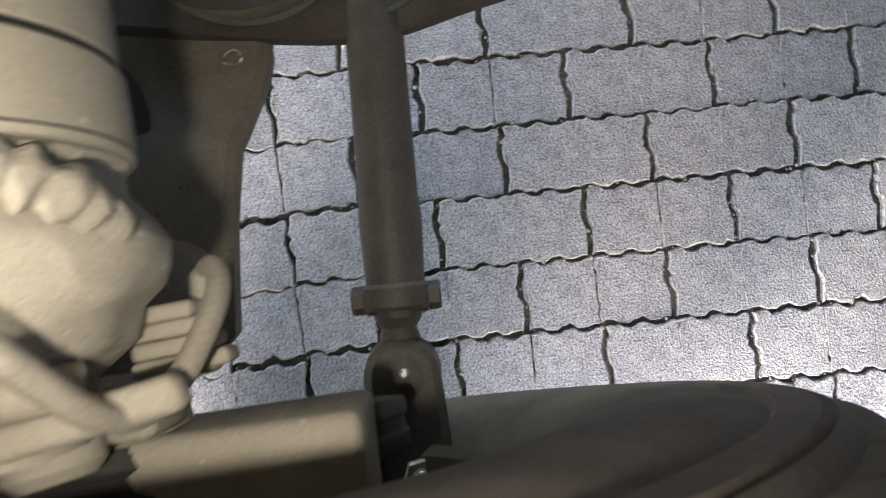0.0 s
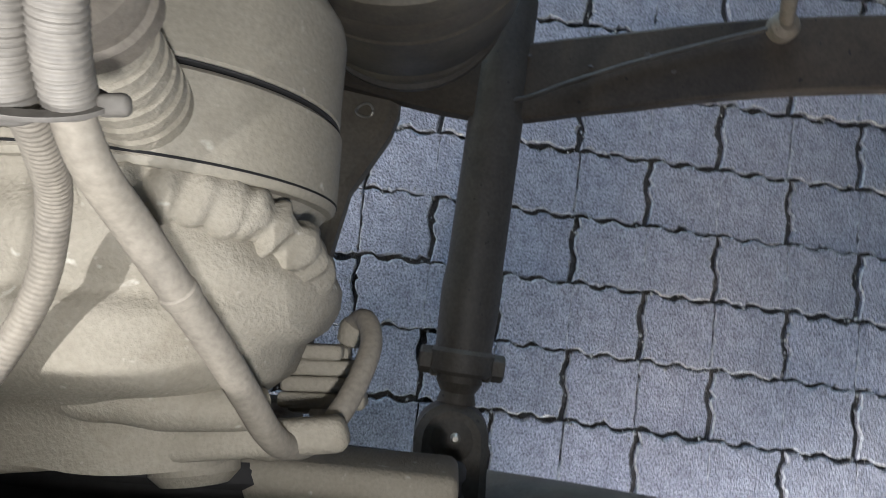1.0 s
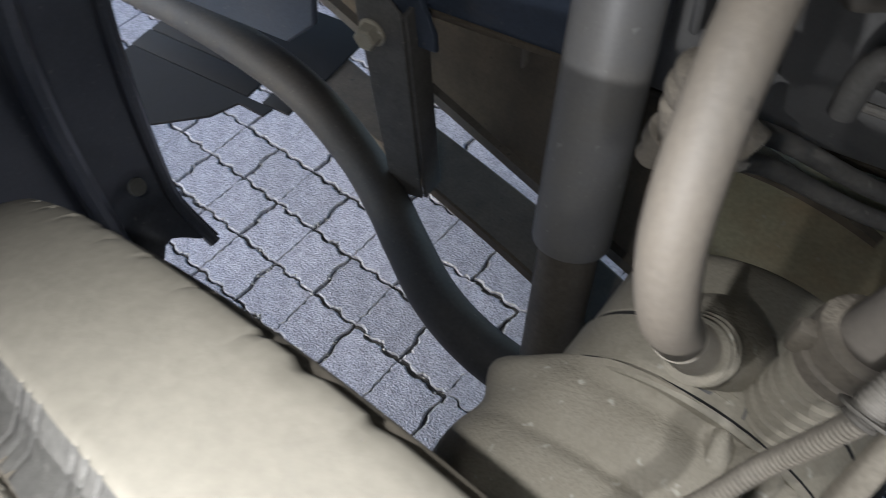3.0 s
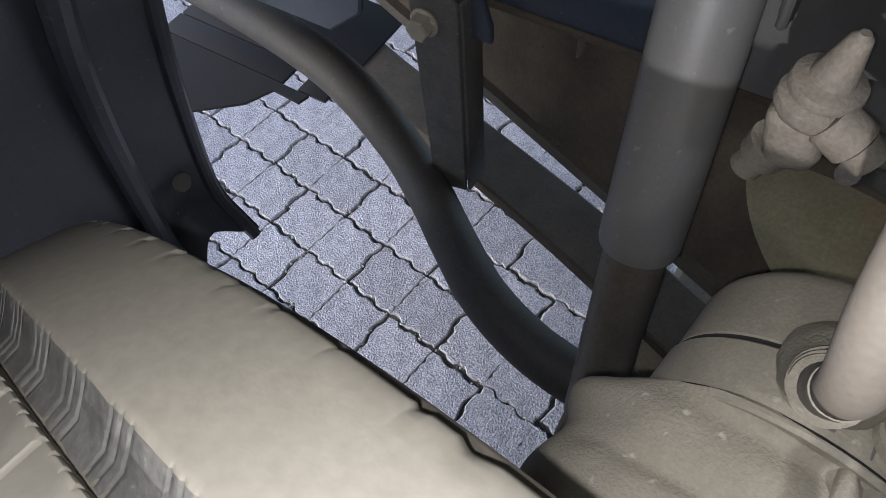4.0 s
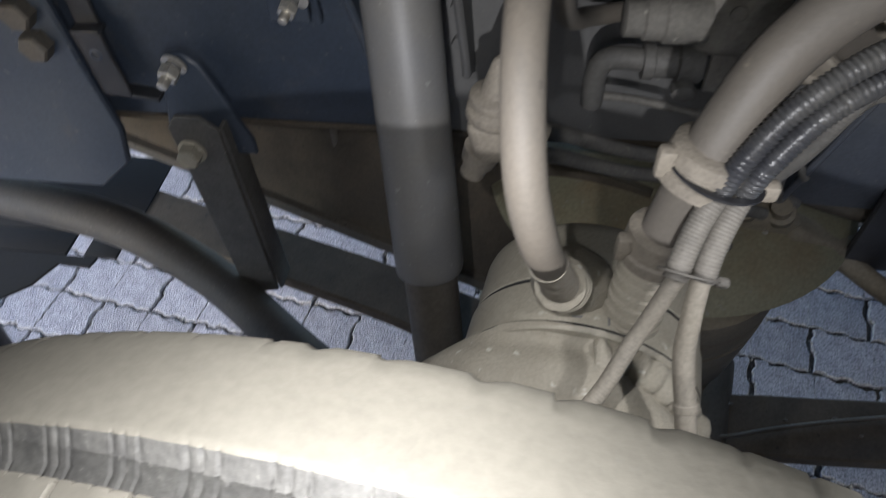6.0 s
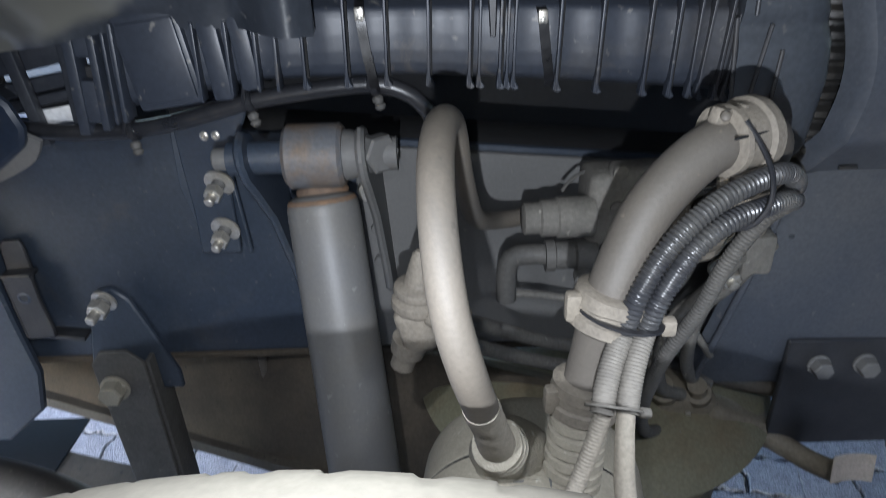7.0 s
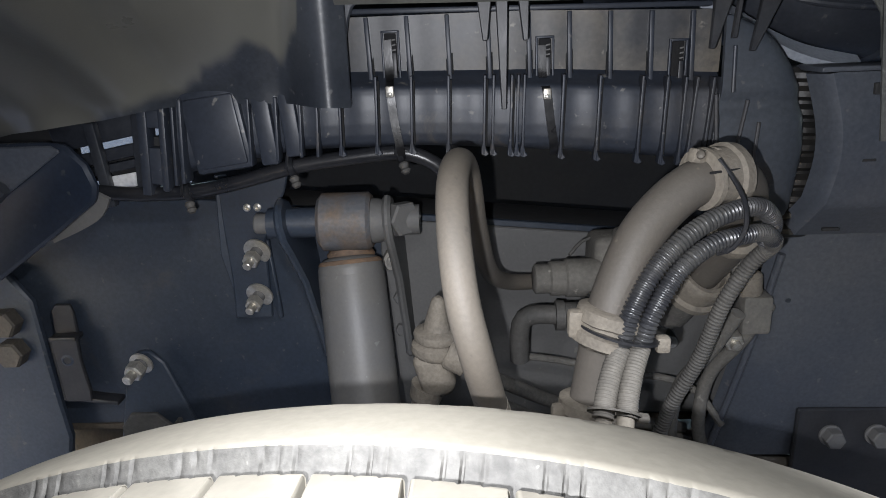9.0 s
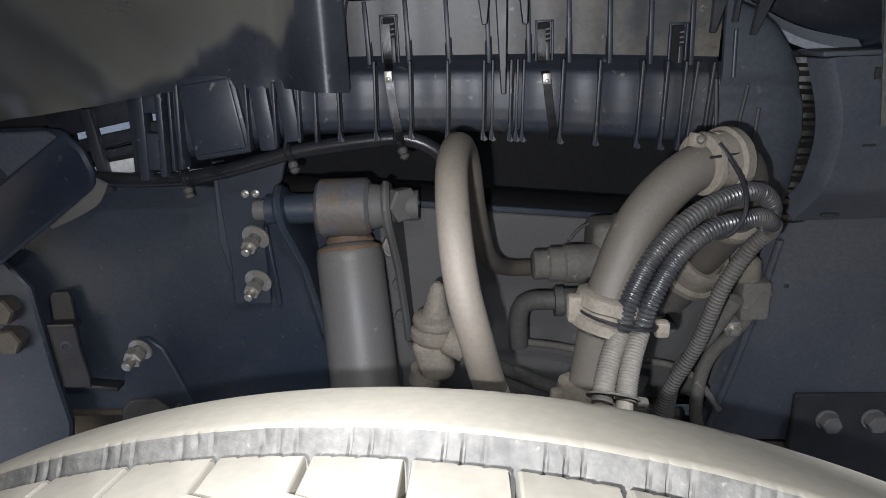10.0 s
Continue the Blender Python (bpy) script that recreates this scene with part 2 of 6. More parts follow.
def single(name, bm, mat, label, category, group="", kind="", smooth=35):
    """A thing that is one mesh."""
    ob = new(name, mesh_from(name, bm, mat, smooth))
    ORIGIN[ob.name] = Vector((0, 0, 0))
    return tagged(ob, label, category, group, kind)


def bevel(bm, width, seg=2, angle=25):
    es = [e for e in bm.edges if len(e.link_faces) == 2 and e.calc_face_angle(0) > radians(angle)]
    if es and width > 0:
        bmesh.ops.bevel(bm, geom=es, offset=width, segments=seg, profile=0.5, affect="EDGES", clamp_overlap=True)
    return bm


def join(*bms):
    out = bms[0]
    for b in bms[1:]:
        me = bpy.data.meshes.new("tmp")
        b.to_mesh(me)
        b.free()
        out.from_mesh(me)
        bpy.data.meshes.remove(me)
    return out


def box(size, at, width=0.003, turn=(0, 0, 0), seg=2):
    bm = bmesh.new()
    bmesh.ops.create_cube(bm, size=1, matrix=Matrix.Diagonal((*size, 1)))
    bevel(bm, width, seg)
    bm.transform(pose(*at, *turn))
    return bm


def frame_of(way):
    return Vector(way).normalized().to_track_quat("Z", "Y").to_matrix().to_4x4()


def lathe(profile, at, way, seg=32, squash=(1, 1)):
    """profile: (radius, height) along way from at; closed at both ends."""
    bm = bmesh.new()
    rings = []
    for r, h in profile:
        rings.append([bm.verts.new((r * squash[0] * math.cos(2 * math.pi * i / seg), r * squash[1] * math.sin(2 * math.pi * i / seg), h)) for i in range(seg)])
    for a, b in zip(rings, rings[1:]):
        for i in range(seg):
            bm.faces.new((a[i], a[(i + 1) % seg], b[(i + 1) % seg], b[i]))
    bm.faces.new(rings[0][::-1])
    bm.faces.new(rings[-1])
    bm.transform(Matrix.Translation(at) @ frame_of(way))
    return bm


def rod(a, b, r, r2=None, edge=0.15, seg=24):
    a, b = Vector(a), Vector(b)
    h, r2 = (b - a).length, r if r2 is None else r2
    e = min(edge * r, h * 0.3)
    return lathe([(r - e, 0), (r, e), (r2, h - e), (r2 - e, h)], a, b - a, seg)


def spline(pts, step=0.01):
    """A smooth line through pts."""
    p = [Vector(q) for q in pts]
    p = [2 * p[0] - p[1], *p, 2 * p[-1] - p[-2]]
    out = []
    for i in range(1, len(p) - 2):
        n = max(2, int((p[i + 1] - p[i]).length / step))
        for k in range(n):
            t = k / n
            out.append(0.5 * (2 * p[i] + (p[i + 1] - p[i - 1]) * t + (2 * p[i - 1] - 5 * p[i] + 4 * p[i + 1] - p[i + 2]) * t * t + (3 * p[i] - p[i - 1] - 3 * p[i + 1] + p[i + 2]) * t ** 3))
    out.append(p[-2])
    return out


def sweep(line, section, up=(0, 0, 1), scale=None):
    """section: 2D ring (across, up) carried along line; scale(i, s): factor at arc length s."""
    bm = bmesh.new()
    rings, s = [], 0.0
    normal = Vector(up)
    for i, q in enumerate(line):
        way = (line[min(i + 1, len(line) - 1)] - line[max(i - 1, 0)]).normalized()
        side = way.cross(normal).normalized()
        normal = side.cross(way).normalized()
        if i:
            s += (q - line[i - 1]).length
        k = scale(s) if scale else 1.0
        rings.append([bm.verts.new(q + side * (u * k) + normal * (v * k)) for u, v in section])
    n = len(section)
    for a, b in zip(rings, rings[1:]):
        for i in range(n):
            bm.faces.new((a[i], a[(i + 1) % n], b[(i + 1) % n], b[i]))
    bm.faces.new(rings[0][::-1])
    bm.faces.new(rings[-1])
    return bm


def ring(r, seg=20):
    return [(r * math.cos(2 * math.pi * i / seg), r * math.sin(2 * math.pi * i / seg)) for i in range(seg)]


def tube(pts, r, seg=20, step=0.008, up=(0.3, 0.2, 1)):
    return sweep(spline(pts, step), ring(r, seg), up)


def corrugated(pts, r, pitch=0.0045, seg=18, up=(0.3, 0.2, 1), depth=0.085):
    return sweep(spline(pts, pitch / 6), ring(r, seg), up, lambda s: 1.0 + depth * max(-1.0, min(1.0, 1.6 * math.sin(2 * math.pi * s / pitch))))


def prism(outline, thick, place, width=0.0015):
    """A flat plate: outline in its own plane (u, v), thick along its normal, laid by the matrix place."""
    bm = bmesh.new()
    vs = [bm.verts.new((u, v, -thick / 2)) for u, v in outline]
    f = bm.faces.new(vs)
    top = bmesh.ops.extrude_face_region(bm, geom=[f])["geom"]
    bmesh.ops.translate(bm, vec=(0, 0, thick), verts=[g for g in top if isinstance(g, bmesh.types.BMVert)])
    bmesh.ops.recalc_face_normals(bm, faces=bm.faces)
    bevel(bm, width, 1, 40)
    bm.transform(place)
    return bm


# u along x, v along z, normal towards -y (the wheel)
def upright(x, y, z, turn=0):
    return pose(x, y, z, 90, 0, turn)


def sheet(fn, nu, nv, thick):
    """A curved panel: fn(u, v) gives a place for u, v in 0..1."""
    bm = bmesh.new()
    g = [[bm.verts.new(fn(i / nu, j / nv)) for j in range(nv + 1)] for i in range(nu + 1)]
    for i in range(nu):
        for j in range(nv):
            bm.faces.new((g[i][j], g[i + 1][j], g[i + 1][j + 1], g[i][j + 1]))
    bmesh.ops.recalc_face_normals(bm, faces=bm.faces)
    bmesh.ops.solidify(bm, geom=bm.faces[:], thickness=thick)
    return bm


def hexagon(at, way, across, high, chamfer=True):
    r = across / math.sqrt(3)
    bm = lathe([(r, 0), (r, high * 0.85), (r * 0.88, high)], at, way, 6)
    return bm


def fixing(name, at, way, across, parent, washer=0.0, stud=0.0, mat=None, lift=0.0):
    """A hexagonal nut or bolt head on a washer, with a stud through it, as parts of a thing."""
    mat = mat or ZINC
    at, way = Vector(at), Vector(way).normalized()
    h = 0.0
    if washer:
        part("washer", lathe([(washer, 0), (washer, 0.0025), (washer * 0.94, 0.003)], at, way, 24), mat, parent)
        h = 0.003
    if lift:
        part("sleeve", lathe([(across * 0.42, 0), (across * 0.42, lift), (across * 0.36, lift + 0.001)], at + way * h, way, 18), RAIL_GREY, parent)
        h += lift
    b = hexagon(at + way * h, way, across, across * 0.62)
    part(name, b, mat, parent, smooth=20)
    if stud:
        part("stud", lathe([(across * 0.30, 0), (across * 0.30, stud * 0.9), (across * 0.24, stud)], at + way * (h + across * 0.6), way, 14), mat, parent)


def band(at, way, r, wide, thick=0.004, seg=28):
    """A strap or clamp ring round a hose."""
    way = Vector(way).normalized()
    return lathe([(r + thick * 0.4, 0), (r + thick, wide * 0.15), (r + thick, wide * 0.85), (r + thick * 0.4, wide)], Vector(at) - way * wide / 2, way, seg)


# ---- ground: interlocking concrete pavers in running bond ----
LONG, WIDE, JOINT, BOND = 0.2435, 0.1165, 0.0058, -8.5
TEETH = ((0.00, 0.0), (0.07, 0.0032), (0.19, 0.0040), (0.27, -0.0026), (0.41, -0.0034), (0.48, 0.0022), (0.60, 0.0036), (0.69, -0.0030), (0.83, -0.0036), (0.92, 0.0012), (1.0, 0.0))


def tooth(u):
    """Height of the serrated long edge at u in 0..1 of half a paver."""
    for (a, fa), (b, fb) in zip(TEETH, TEETH[1:]):
        if u <= b:
            return fa + (fb - fa) * (u - a) / (b - a)
    return 0.0


def paver_half(first):
    """Outline of one half of a paver: toothed long edges, stepped short edges, a faint false joint in the middle."""
    h, j = LONG / 2, JOINT / 2
    inner = [u for u, f in TEETH[1:-1]]
    u0 = 0 if first else h
    low = [(u0 + u * h, tooth(u) + j) for u in inner]
    high = [(u0 + u * h, WIDE + tooth(u) - j) for u in reversed(inner)]
    step = [(0.0030, 0.2), (0.0042, 0.38), (-0.0030, 0.52), (-0.0042, 0.72), (0.001, 0.86)]
    mid = [(h, 0.3 * WIDE), (h, 0.7 * WIDE)]
    if first:
        left, right = [(j + d, v * WIDE) for d, v in step], mid
        c = [(j, j), (h, j), (h, WIDE - j), (j, WIDE - j)]
    else:
        right, left = [(LONG - j + d, v * WIDE) for d, v in step], mid
        c = [(h, j), (LONG - j, j), (LONG - j, WIDE - j), (h, WIDE - j)]
    return [c[0], *low, c[1], *right, c[2], *high, c[3], *reversed(left)]


def paver_points(seed, step):
    """Two halves of a paver with worn edges; step: length of an edge piece. Gives places, faces and which faces are worn rim."""
    rng = random.Random(seed)
    verts, faces, rim = [], [], []
    for first in (True, False):
        o = []
        corners = paver_half(first)
        for p, q in zip(corners, corners[1:] + corners[:1]):
            n = max(1, int(math.hypot(q[0] - p[0], q[1] - p[1]) / step))
            o += [(p[0] + (q[0] - p[0]) * k / n, p[1] + (q[1] - p[1]) * k / n) for k in range(n)]
        n, base = len(o), len(verts)
        cu, cv = sum(p[0] for p in o) / n, sum(p[1] for p in o) / n
        chip = [max(0.0, rng.gauss(0.0, 0.0019)) + (rng.uniform(0.002, 0.0065) if rng.random() < 0.12 else 0) for p in o]
        for k, (z, inset) in enumerate(((-0.03, 0.0), (-0.0030, 0.0), (0.0, 0.0024))):
            for (u, v), c in zip(o, chip):
                d = math.hypot(cu - u, cv - v)
                middle = abs(u - LONG / 2) < 1e-6
                w = (c * (0.6 if k == 1 else 1.0) + rng.uniform(-0.0006, 0.0006)) if k else 0
                stray = rng.gauss(0, 0.0009) if middle and k else 0.0
                soft = (0.25, 0.8, 0.55)[seed % 3] if middle else 1.0
                verts.append((u + stray + (cu - u) / d * (inset + w) * soft, v + (cv - v) / d * (inset + w) * (soft if middle else 1.0), z if not middle else z * (0.4, 1.0, 0.7)[seed % 3] - 0.0004))
        for k in range(2):
            for i in range(n):
                faces.append((base + k * n + i, base + k * n + (i + 1) % n, base + (k + 1) * n + (i + 1) % n, base + (k + 1) * n + i))
                rim.append(k)
        faces.append(tuple(base + 2 * n + i for i in range(n)))
        rim.append(0)
    return verts, faces, rim


def sway(x):
    """The courses are laid a little crooked: sideways shift and turn at x."""
    if x > -0.12:
        return 0.010 - 0.054 * x, math.degrees(-0.054)
    k = max(0.0, min(1.0, (x + 0.6) / 0.48))
    return 0.0165 * k * k * (3 - 2 * k), 0.0


ground_bm = bmesh.new()
bmesh.ops.create_grid(ground_bm, x_segments=8, y_segments=8, size=60)
ground_bm.transform(Matrix.Translation((0, 0, -0.0095)))
ground = single("ground", ground_bm, SAND, "sandy bed and joints of a paved yard", "ground", kind="structure")

paver_meshes = []
for seed in range(7):
    PV, PF, PR = paver_points(seed, 0.007)
    paver_mesh = bpy.data.meshes.new("paver")
    paver_mesh.from_pydata(PV, [], PF)
    paver_mesh.materials.append(PAVER)
    paver_mesh.materials.append(PAVER_EDGE)
    paver_mesh.polygons.foreach_set("material_index", PR)
    paver_meshes.append(paver_mesh)
PV, PF, PR = paver_points(40, 0.03)
rest_v, rest_f = [], []
rng = random.Random(11)
near = 0
for row in range(-26, 42):
    for col in range(-16, 16):
        u, v = (col + 0.5 * (row % 2)) * LONG + 0.075, row * WIDE + 0.0485
        m = pose(0, 0, 0, 0, 0, BOND) @ pose(u, v, rng.uniform(-0.0018, 0.0015), rng.uniform(-0.5, 0.5), rng.uniform(-0.4, 0.4), rng.uniform(-0.7, 0.7))
        c = m @ Vector((LONG / 2, WIDE / 2, 0))
        shift, turn = sway(c.x)
        m = Matrix.Translation(c + Vector((0, shift, 0))) @ pose(0, 0, 0, 0, 0, turn) @ Matrix.Translation(-c) @ m
        if -1.55 < c.x < 0.95 and -0.25 < c.y < 1.28:
            ob = new("paver", rng.choice(paver_meshes))
            ob.parent = ground
            ob.matrix_basis = m
            near += 1
        elif abs(c.x) < 3.6 and -2.8 < c.y < 4.2:
            base = len(rest_v)
            rest_v += [tuple(m @ Vector(p)) for p in PV]
            rest_f += [tuple(base + i for i in f) for f in PF]
rest_mesh = bpy.data.meshes.new("outer_pavers")
rest_mesh.from_pydata(rest_v, [], rest_f)
rest_mesh.materials.append(PAVER)
rest = new("outer_pavers", rest_mesh)
rest.parent = ground
tagged(rest, kind="stuff")


def build_grit():
    """Pebbles and crumbs caught in the joints."""
    rng = random.Random(21)
    verts, faces = [], []
    for k in range(3800):
        row, u = rng.randint(-4, 12), rng.uniform(-1.9, 1.1)
        if rng.random() < 0.7:
            v = row * WIDE + 0.0485 + rng.gauss(0, 0.0045)
        else:
            v, u = row * WIDE + 0.0485 + rng.uniform(0, WIDE), (round(u / LONG) + 0.5 * (row % 2)) * LONG + 0.075 + rng.gauss(0, 0.005)
        p = pose(0, 0, 0, 0, 0, BOND) @ Vector((u, v, 0))
        p.y += sway(p.x)[0]
        p.z = -0.0045 + rng.uniform(0, 0.004)
        r = rng.choice((0.0014, 0.0018, 0.0022, 0.0028, 0.0038)) * rng.uniform(0.8, 1.2)
        base = len(verts)
        for d in ((1, 0, 0), (-1, 0, 0), (0, 1, 0), (0, -1, 0), (0, 0, 0.8), (0, 0, -0.8)):
            verts.append(tuple(p[i] + d[i] * r * rng.uniform(0.7, 1.3) for i in range(3)))
        for f in ((0, 2, 4), (2, 1, 4), (1, 3, 4), (3, 0, 4), (2, 0, 5), (1, 2, 5), (3, 1, 5), (0, 3, 5)):
            faces.append(tuple(base + i for i in f))
    me = bpy.data.meshes.new("joint_grit")
    me.from_pydata(verts, [], faces)
    me.materials.append(GRIT)
    ob = new("joint_grit", me)
    tagged(ob, "pale grit and small pebbles in the paving joints", "grit", kind="stuff")


build_grit()

# ---- the wheel ----
HUB = Vector((-0.2155, -0.0530, 0.5325))
TYRE_R = 0.5337
STEER, CAMBER = -8.8, 8.3
# wheel frame: local x round the tyre, local z along the axle, towards the truck
WHEEL = pose(HUB.x, HUB.y, HUB.z, 0, 0, STEER) @ pose(0, 0, 0, -90 - CAMBER, 0, 0)
INNER = 0.0


def wheel_ring(profile, seg=240, wobble=None, angles=None):
    """profile: closed ring of (radius, axle place) carried round the axle."""
    bm = bmesh.new()
    rings = []
    for k in range(seg):
        a = angles[k] if angles else 2 * math.pi * k / seg
        ringv = []
        for i, (r, h) in enumerate(profile):
            if wobble:
                r, h = wobble(k, i, r, h)
            ringv.append(bm.verts.new((r * math.cos(a), r * math.sin(a), h)))
        rings.append(ringv)
    n = len(profile)
    for k in range(seg):
        p, q = rings[k], rings[(k + 1) % seg]
        for i in range(n):
            bm.faces.new((p[i], p[(i + 1) % n], q[(i + 1) % n], q[i]))
    bm.transform(WHEEL)
    return bm


def build_wheel():
    wheel = thing("wheel", (HUB.x, HUB.y, 0.0), "dusty truck front wheel with ribbed road tyre standing on the pavers", "wheel")
    g = 0.519                                   # groove floor
    carcass = [(0.518, INNER - 0.002), (0.512, INNER + 0.001), (0.508, INNER + 0.007), (0.503, INNER + 0.010), (0.5005, INNER + 0.0075), (0.496, INNER + 0.012), (0.476, INNER + 0.0125), (0.471, INNER + 0.008), (0.446, INNER + 0.0165), (0.40, INNER + 0.020), (0.36, INNER + 0.013), (0.325, INNER - 0.002), (0.29, INNER - 0.045), (0.283, INNER - 0.07),
               (0.283, -0.22), (0.29, -0.25), (0.335, -0.282), (0.39, -0.30), (0.44, -0.306), (0.485, -0.30), (0.505, -0.285), (g, -0.27), (g, INNER - 0.012)]
    tyre = part("tyre", wheel_ring(carcass, 160), SIDEWALL, wheel, "black tyre sidewall filmed with brown dust")
    rows = 96

    rng = random.Random(3)
    # angles round the tyre: even steps, with a narrow slit for each cut of the groove wall
    angles, slits = [], []
    for k in range(rows):
        steps = [(2 * math.pi * (k + q / 14) / rows, 0.0) for q in range(14)]
        for c in (0.10, 0.30, 0.49):
            at = 2 * math.pi * (k + c + rng.uniform(-0.02, 0.02)) / rows
            deep = rng.uniform(0.55, 1.0)
            w = 0.00055 / TYRE_R
            steps = [q for q in steps if abs(q[0] - at) > 2.6 * w] + [(at - 2 * w, 0.0), (at - 0.7 * w, deep), (at + 0.7 * w, deep), (at + 2 * w, 0.0)]
        for at, deep in sorted(steps):
            angles.append(at)
            slits.append(deep)
    notch = [0.0] * len(angles)
    k = 0
    while k < len(angles) - 12:
        deep = rng.uniform(0.25, 0.9)
        for q, w in enumerate((0.6, 1.0, 0.8, 0.5, 0.25)):
            notch[k + q] = w * deep
        k += rng.choice((15, 18, 20, 24))

    def shoulder(k, i, r, h):
        if i in (1, 2) and notch[k]:                # shallow bites in the edge by the truck
            h -= 0.0027 * notch[k]
            r -= 0.0016 * notch[k]
        if i in (9, 10, 11, 12):                      # wall of the groove, cut by sipes
            h += 0.0022 * slits[k] * (0.5 if i == 9 else 1.0)
            r -= 0.0012 * slits[k] * (1.0 if i == 9 else 0.3)
            h += 0.0005 * noise.noise(Vector((angles[k] * 60, i * 0.9, 2.0)))
        if i == 8:
            h += 0.0005 * slits[k] + 0.0006 * noise.noise(Vector((angles[k] * 40, 0.0, 5.0)))
        return r, h

    rib = [(0.512, INNER + 0.001), (0.5225, INNER + 0.0005), (0.5256, INNER - 0.002), (0.5272, INNER - 0.0062), (0.5292, INNER - 0.014), (TYRE_R - 0.0012, INNER - 0.038), (TYRE_R - 0.0002, INNER - 0.0535), (TYRE_R - 0.0004, INNER - 0.0556), (TYRE_R - 0.0014, INNER - 0.0574), (TYRE_R - 0.0030, INNER - 0.0588), (TYRE_R - 0.0070, INNER - 0.0620), (g + 0.002, INNER - 0.0670), (g - 0.0005, INNER - 0.0765), (g - 0.004, INNER - 0.0765), (g - 0.004, INNER - 0.010)]
    shoulder_rib = part("shoulder_rib", wheel_ring(rib, len(angles), shoulder, angles), TREAD, tyre, "pale dusty smooth shoulder rib with a sliced groove wall", smooth=60)
    shoulder_rib.data.materials.append(GROOVE)
    shoulder_rib.data.polygons.foreach_set("material_index", [1 if i % len(rib) >= 8 else 0 for i in range(len(shoulder_rib.data.polygons))])
    for k in range(2):
        h = -0.140 - 0.052 * k
        ribk = [(g - 0.002, h), (TYRE_R - 0.001, h - 0.002), (TYRE_R, h - 0.004), (TYRE_R, h - 0.042), (TYRE_R - 0.001, h - 0.044), (g - 0.002, h - 0.046)]
        part("tread_rib", wheel_ring(ribk, 240), TREAD, tyre)
    outer = [(g - 0.002, -0.262), (TYRE_R - 0.003, -0.264), (TYRE_R - 0.004, -0.275), (0.515, -0.283), (0.49, -0.285), (0.49, -0.27)]
    part("outer_rib", wheel_ring(outer, 240), TREAD, tyre)
    # blocks of the first tread row: stepped cuts between them
    h1, h0 = INNER - 0.0757, INNER - 0.130
    bm = bmesh.new()
    a = 2 * math.pi / rows
    gap = 0.0011 / TYRE_R
    # the edge by the groove is scalloped in four
    front = []
    for q in range(4):
        u0, u1 = -0.18 + 0.25 * q, -0.18 + 0.25 * (q + 1)
        for f, d in ((0.0, 0.0006), (0.18, 0.0), (0.80, 0.0), (0.92, 0.0012)):
            front.append(((u0 + (u1 - u0) * f) * a + (gap if q == 0 and f == 0 else 0), h1 - d))
    front.append((0.82 * a - gap, h1 - 0.0014))
    edge = front + [(0.92 * a - gap, 0.55 * h1 + 0.45 * h0), (1.16 * a - gap, 0.5 * h1 + 0.5 * h0), (1.24 * a - gap, h0),
                    (0.24 * a + gap, h0), (0.16 * a + gap, 0.5 * h1 + 0.5 * h0), (-0.08 * a + gap, 0.55 * h1 + 0.45 * h0)]
    count = len(edge)
    ca, ch = sum(e[0] for e in edge[-6:]) / 6, (h1 + h0) / 2
    rings = []
    for r, inset in ((g - 0.002, 0.0), (TYRE_R - 0.0040, 0.0), (TYRE_R - 0.0030, 0.0004), (TYRE_R - 0.0025, 0.0012)):
        ringv = []
        for ang, h in edge:
            s = 1 - inset / 0.02
            ang2, h2 = ca + (ang - ca) * s, ch + (h - ch) * s
            ringv.append(bm.verts.new((r * math.cos(ang2), r * math.sin(ang2), h2)))
        rings.append(ringv)
    for p, q in zip(rings, rings[1:]):
        for i in range(count):
            bm.faces.new((p[i], p[(i + 1) % count], q[(i + 1) % count], q[i]))
    bm.faces.new(rings[-1])
    block = mesh_from("tread_block", bm, TREAD, 30)
    for k in range(rows):
        ob = new("tread_block", block)
        ob.parent = tyre
        ob.matrix_basis = Matrix.Translation(-ORIGIN[tyre.name]) @ WHEEL @ Matrix.Rotation(a * k, 4, "Z")
    rim = [(0.290, INNER - 0.028), (0.282, INNER - 0.02), (0.272, INNER - 0.03), (0.262, INNER - 0.10), (0.25, -0.20), (0.255, -0.262), (0.288, -0.262), (0.29, -0.25), (0.284, -0.24), (0.277, -0.20), (0.28, INNER - 0.06)]
    part("rim", wheel_ring(rim, 96), DARK_STEEL, wheel, "dark steel wheel rim")
    disc = lathe([(0.262, 0), (0.262, 0.012), (0.10, 0.03), (0.10, 0.02)], (0, 0, -0.14), (0, 0, 1), 64)
    disc.transform(WHEEL)
    part("wheel_disc", disc, DARK_STEEL, wheel)
    # disc added, and coloured dark, to fill the unlit void under the caliper
    disc = wheel_ring([(0.215, 0.000), (0.217, 0.004), (0.217, 0.012), (0.214, 0.016), (0.214, 0.024), (0.217, 0.028), (0.217, 0.036), (0.215, 0.040), (0.10, 0.040), (0.10, 0.000)], 96)
    part("brake_disc", disc, DARK, wheel, "dark vented brake disc filling the unlit void")
    hub = lathe([(0.11, 0), (0.12, 0.02), (0.09, 0.10), (0.08, 0.16)], (0, 0, -0.13), (0, 0, 1), 40)
    hub.transform(WHEEL)
    part("hub", hub, DARK_STEEL, wheel)


build_wheel()

# ---- chassis rail and what is bolted to it ----
RAIL = 0.53


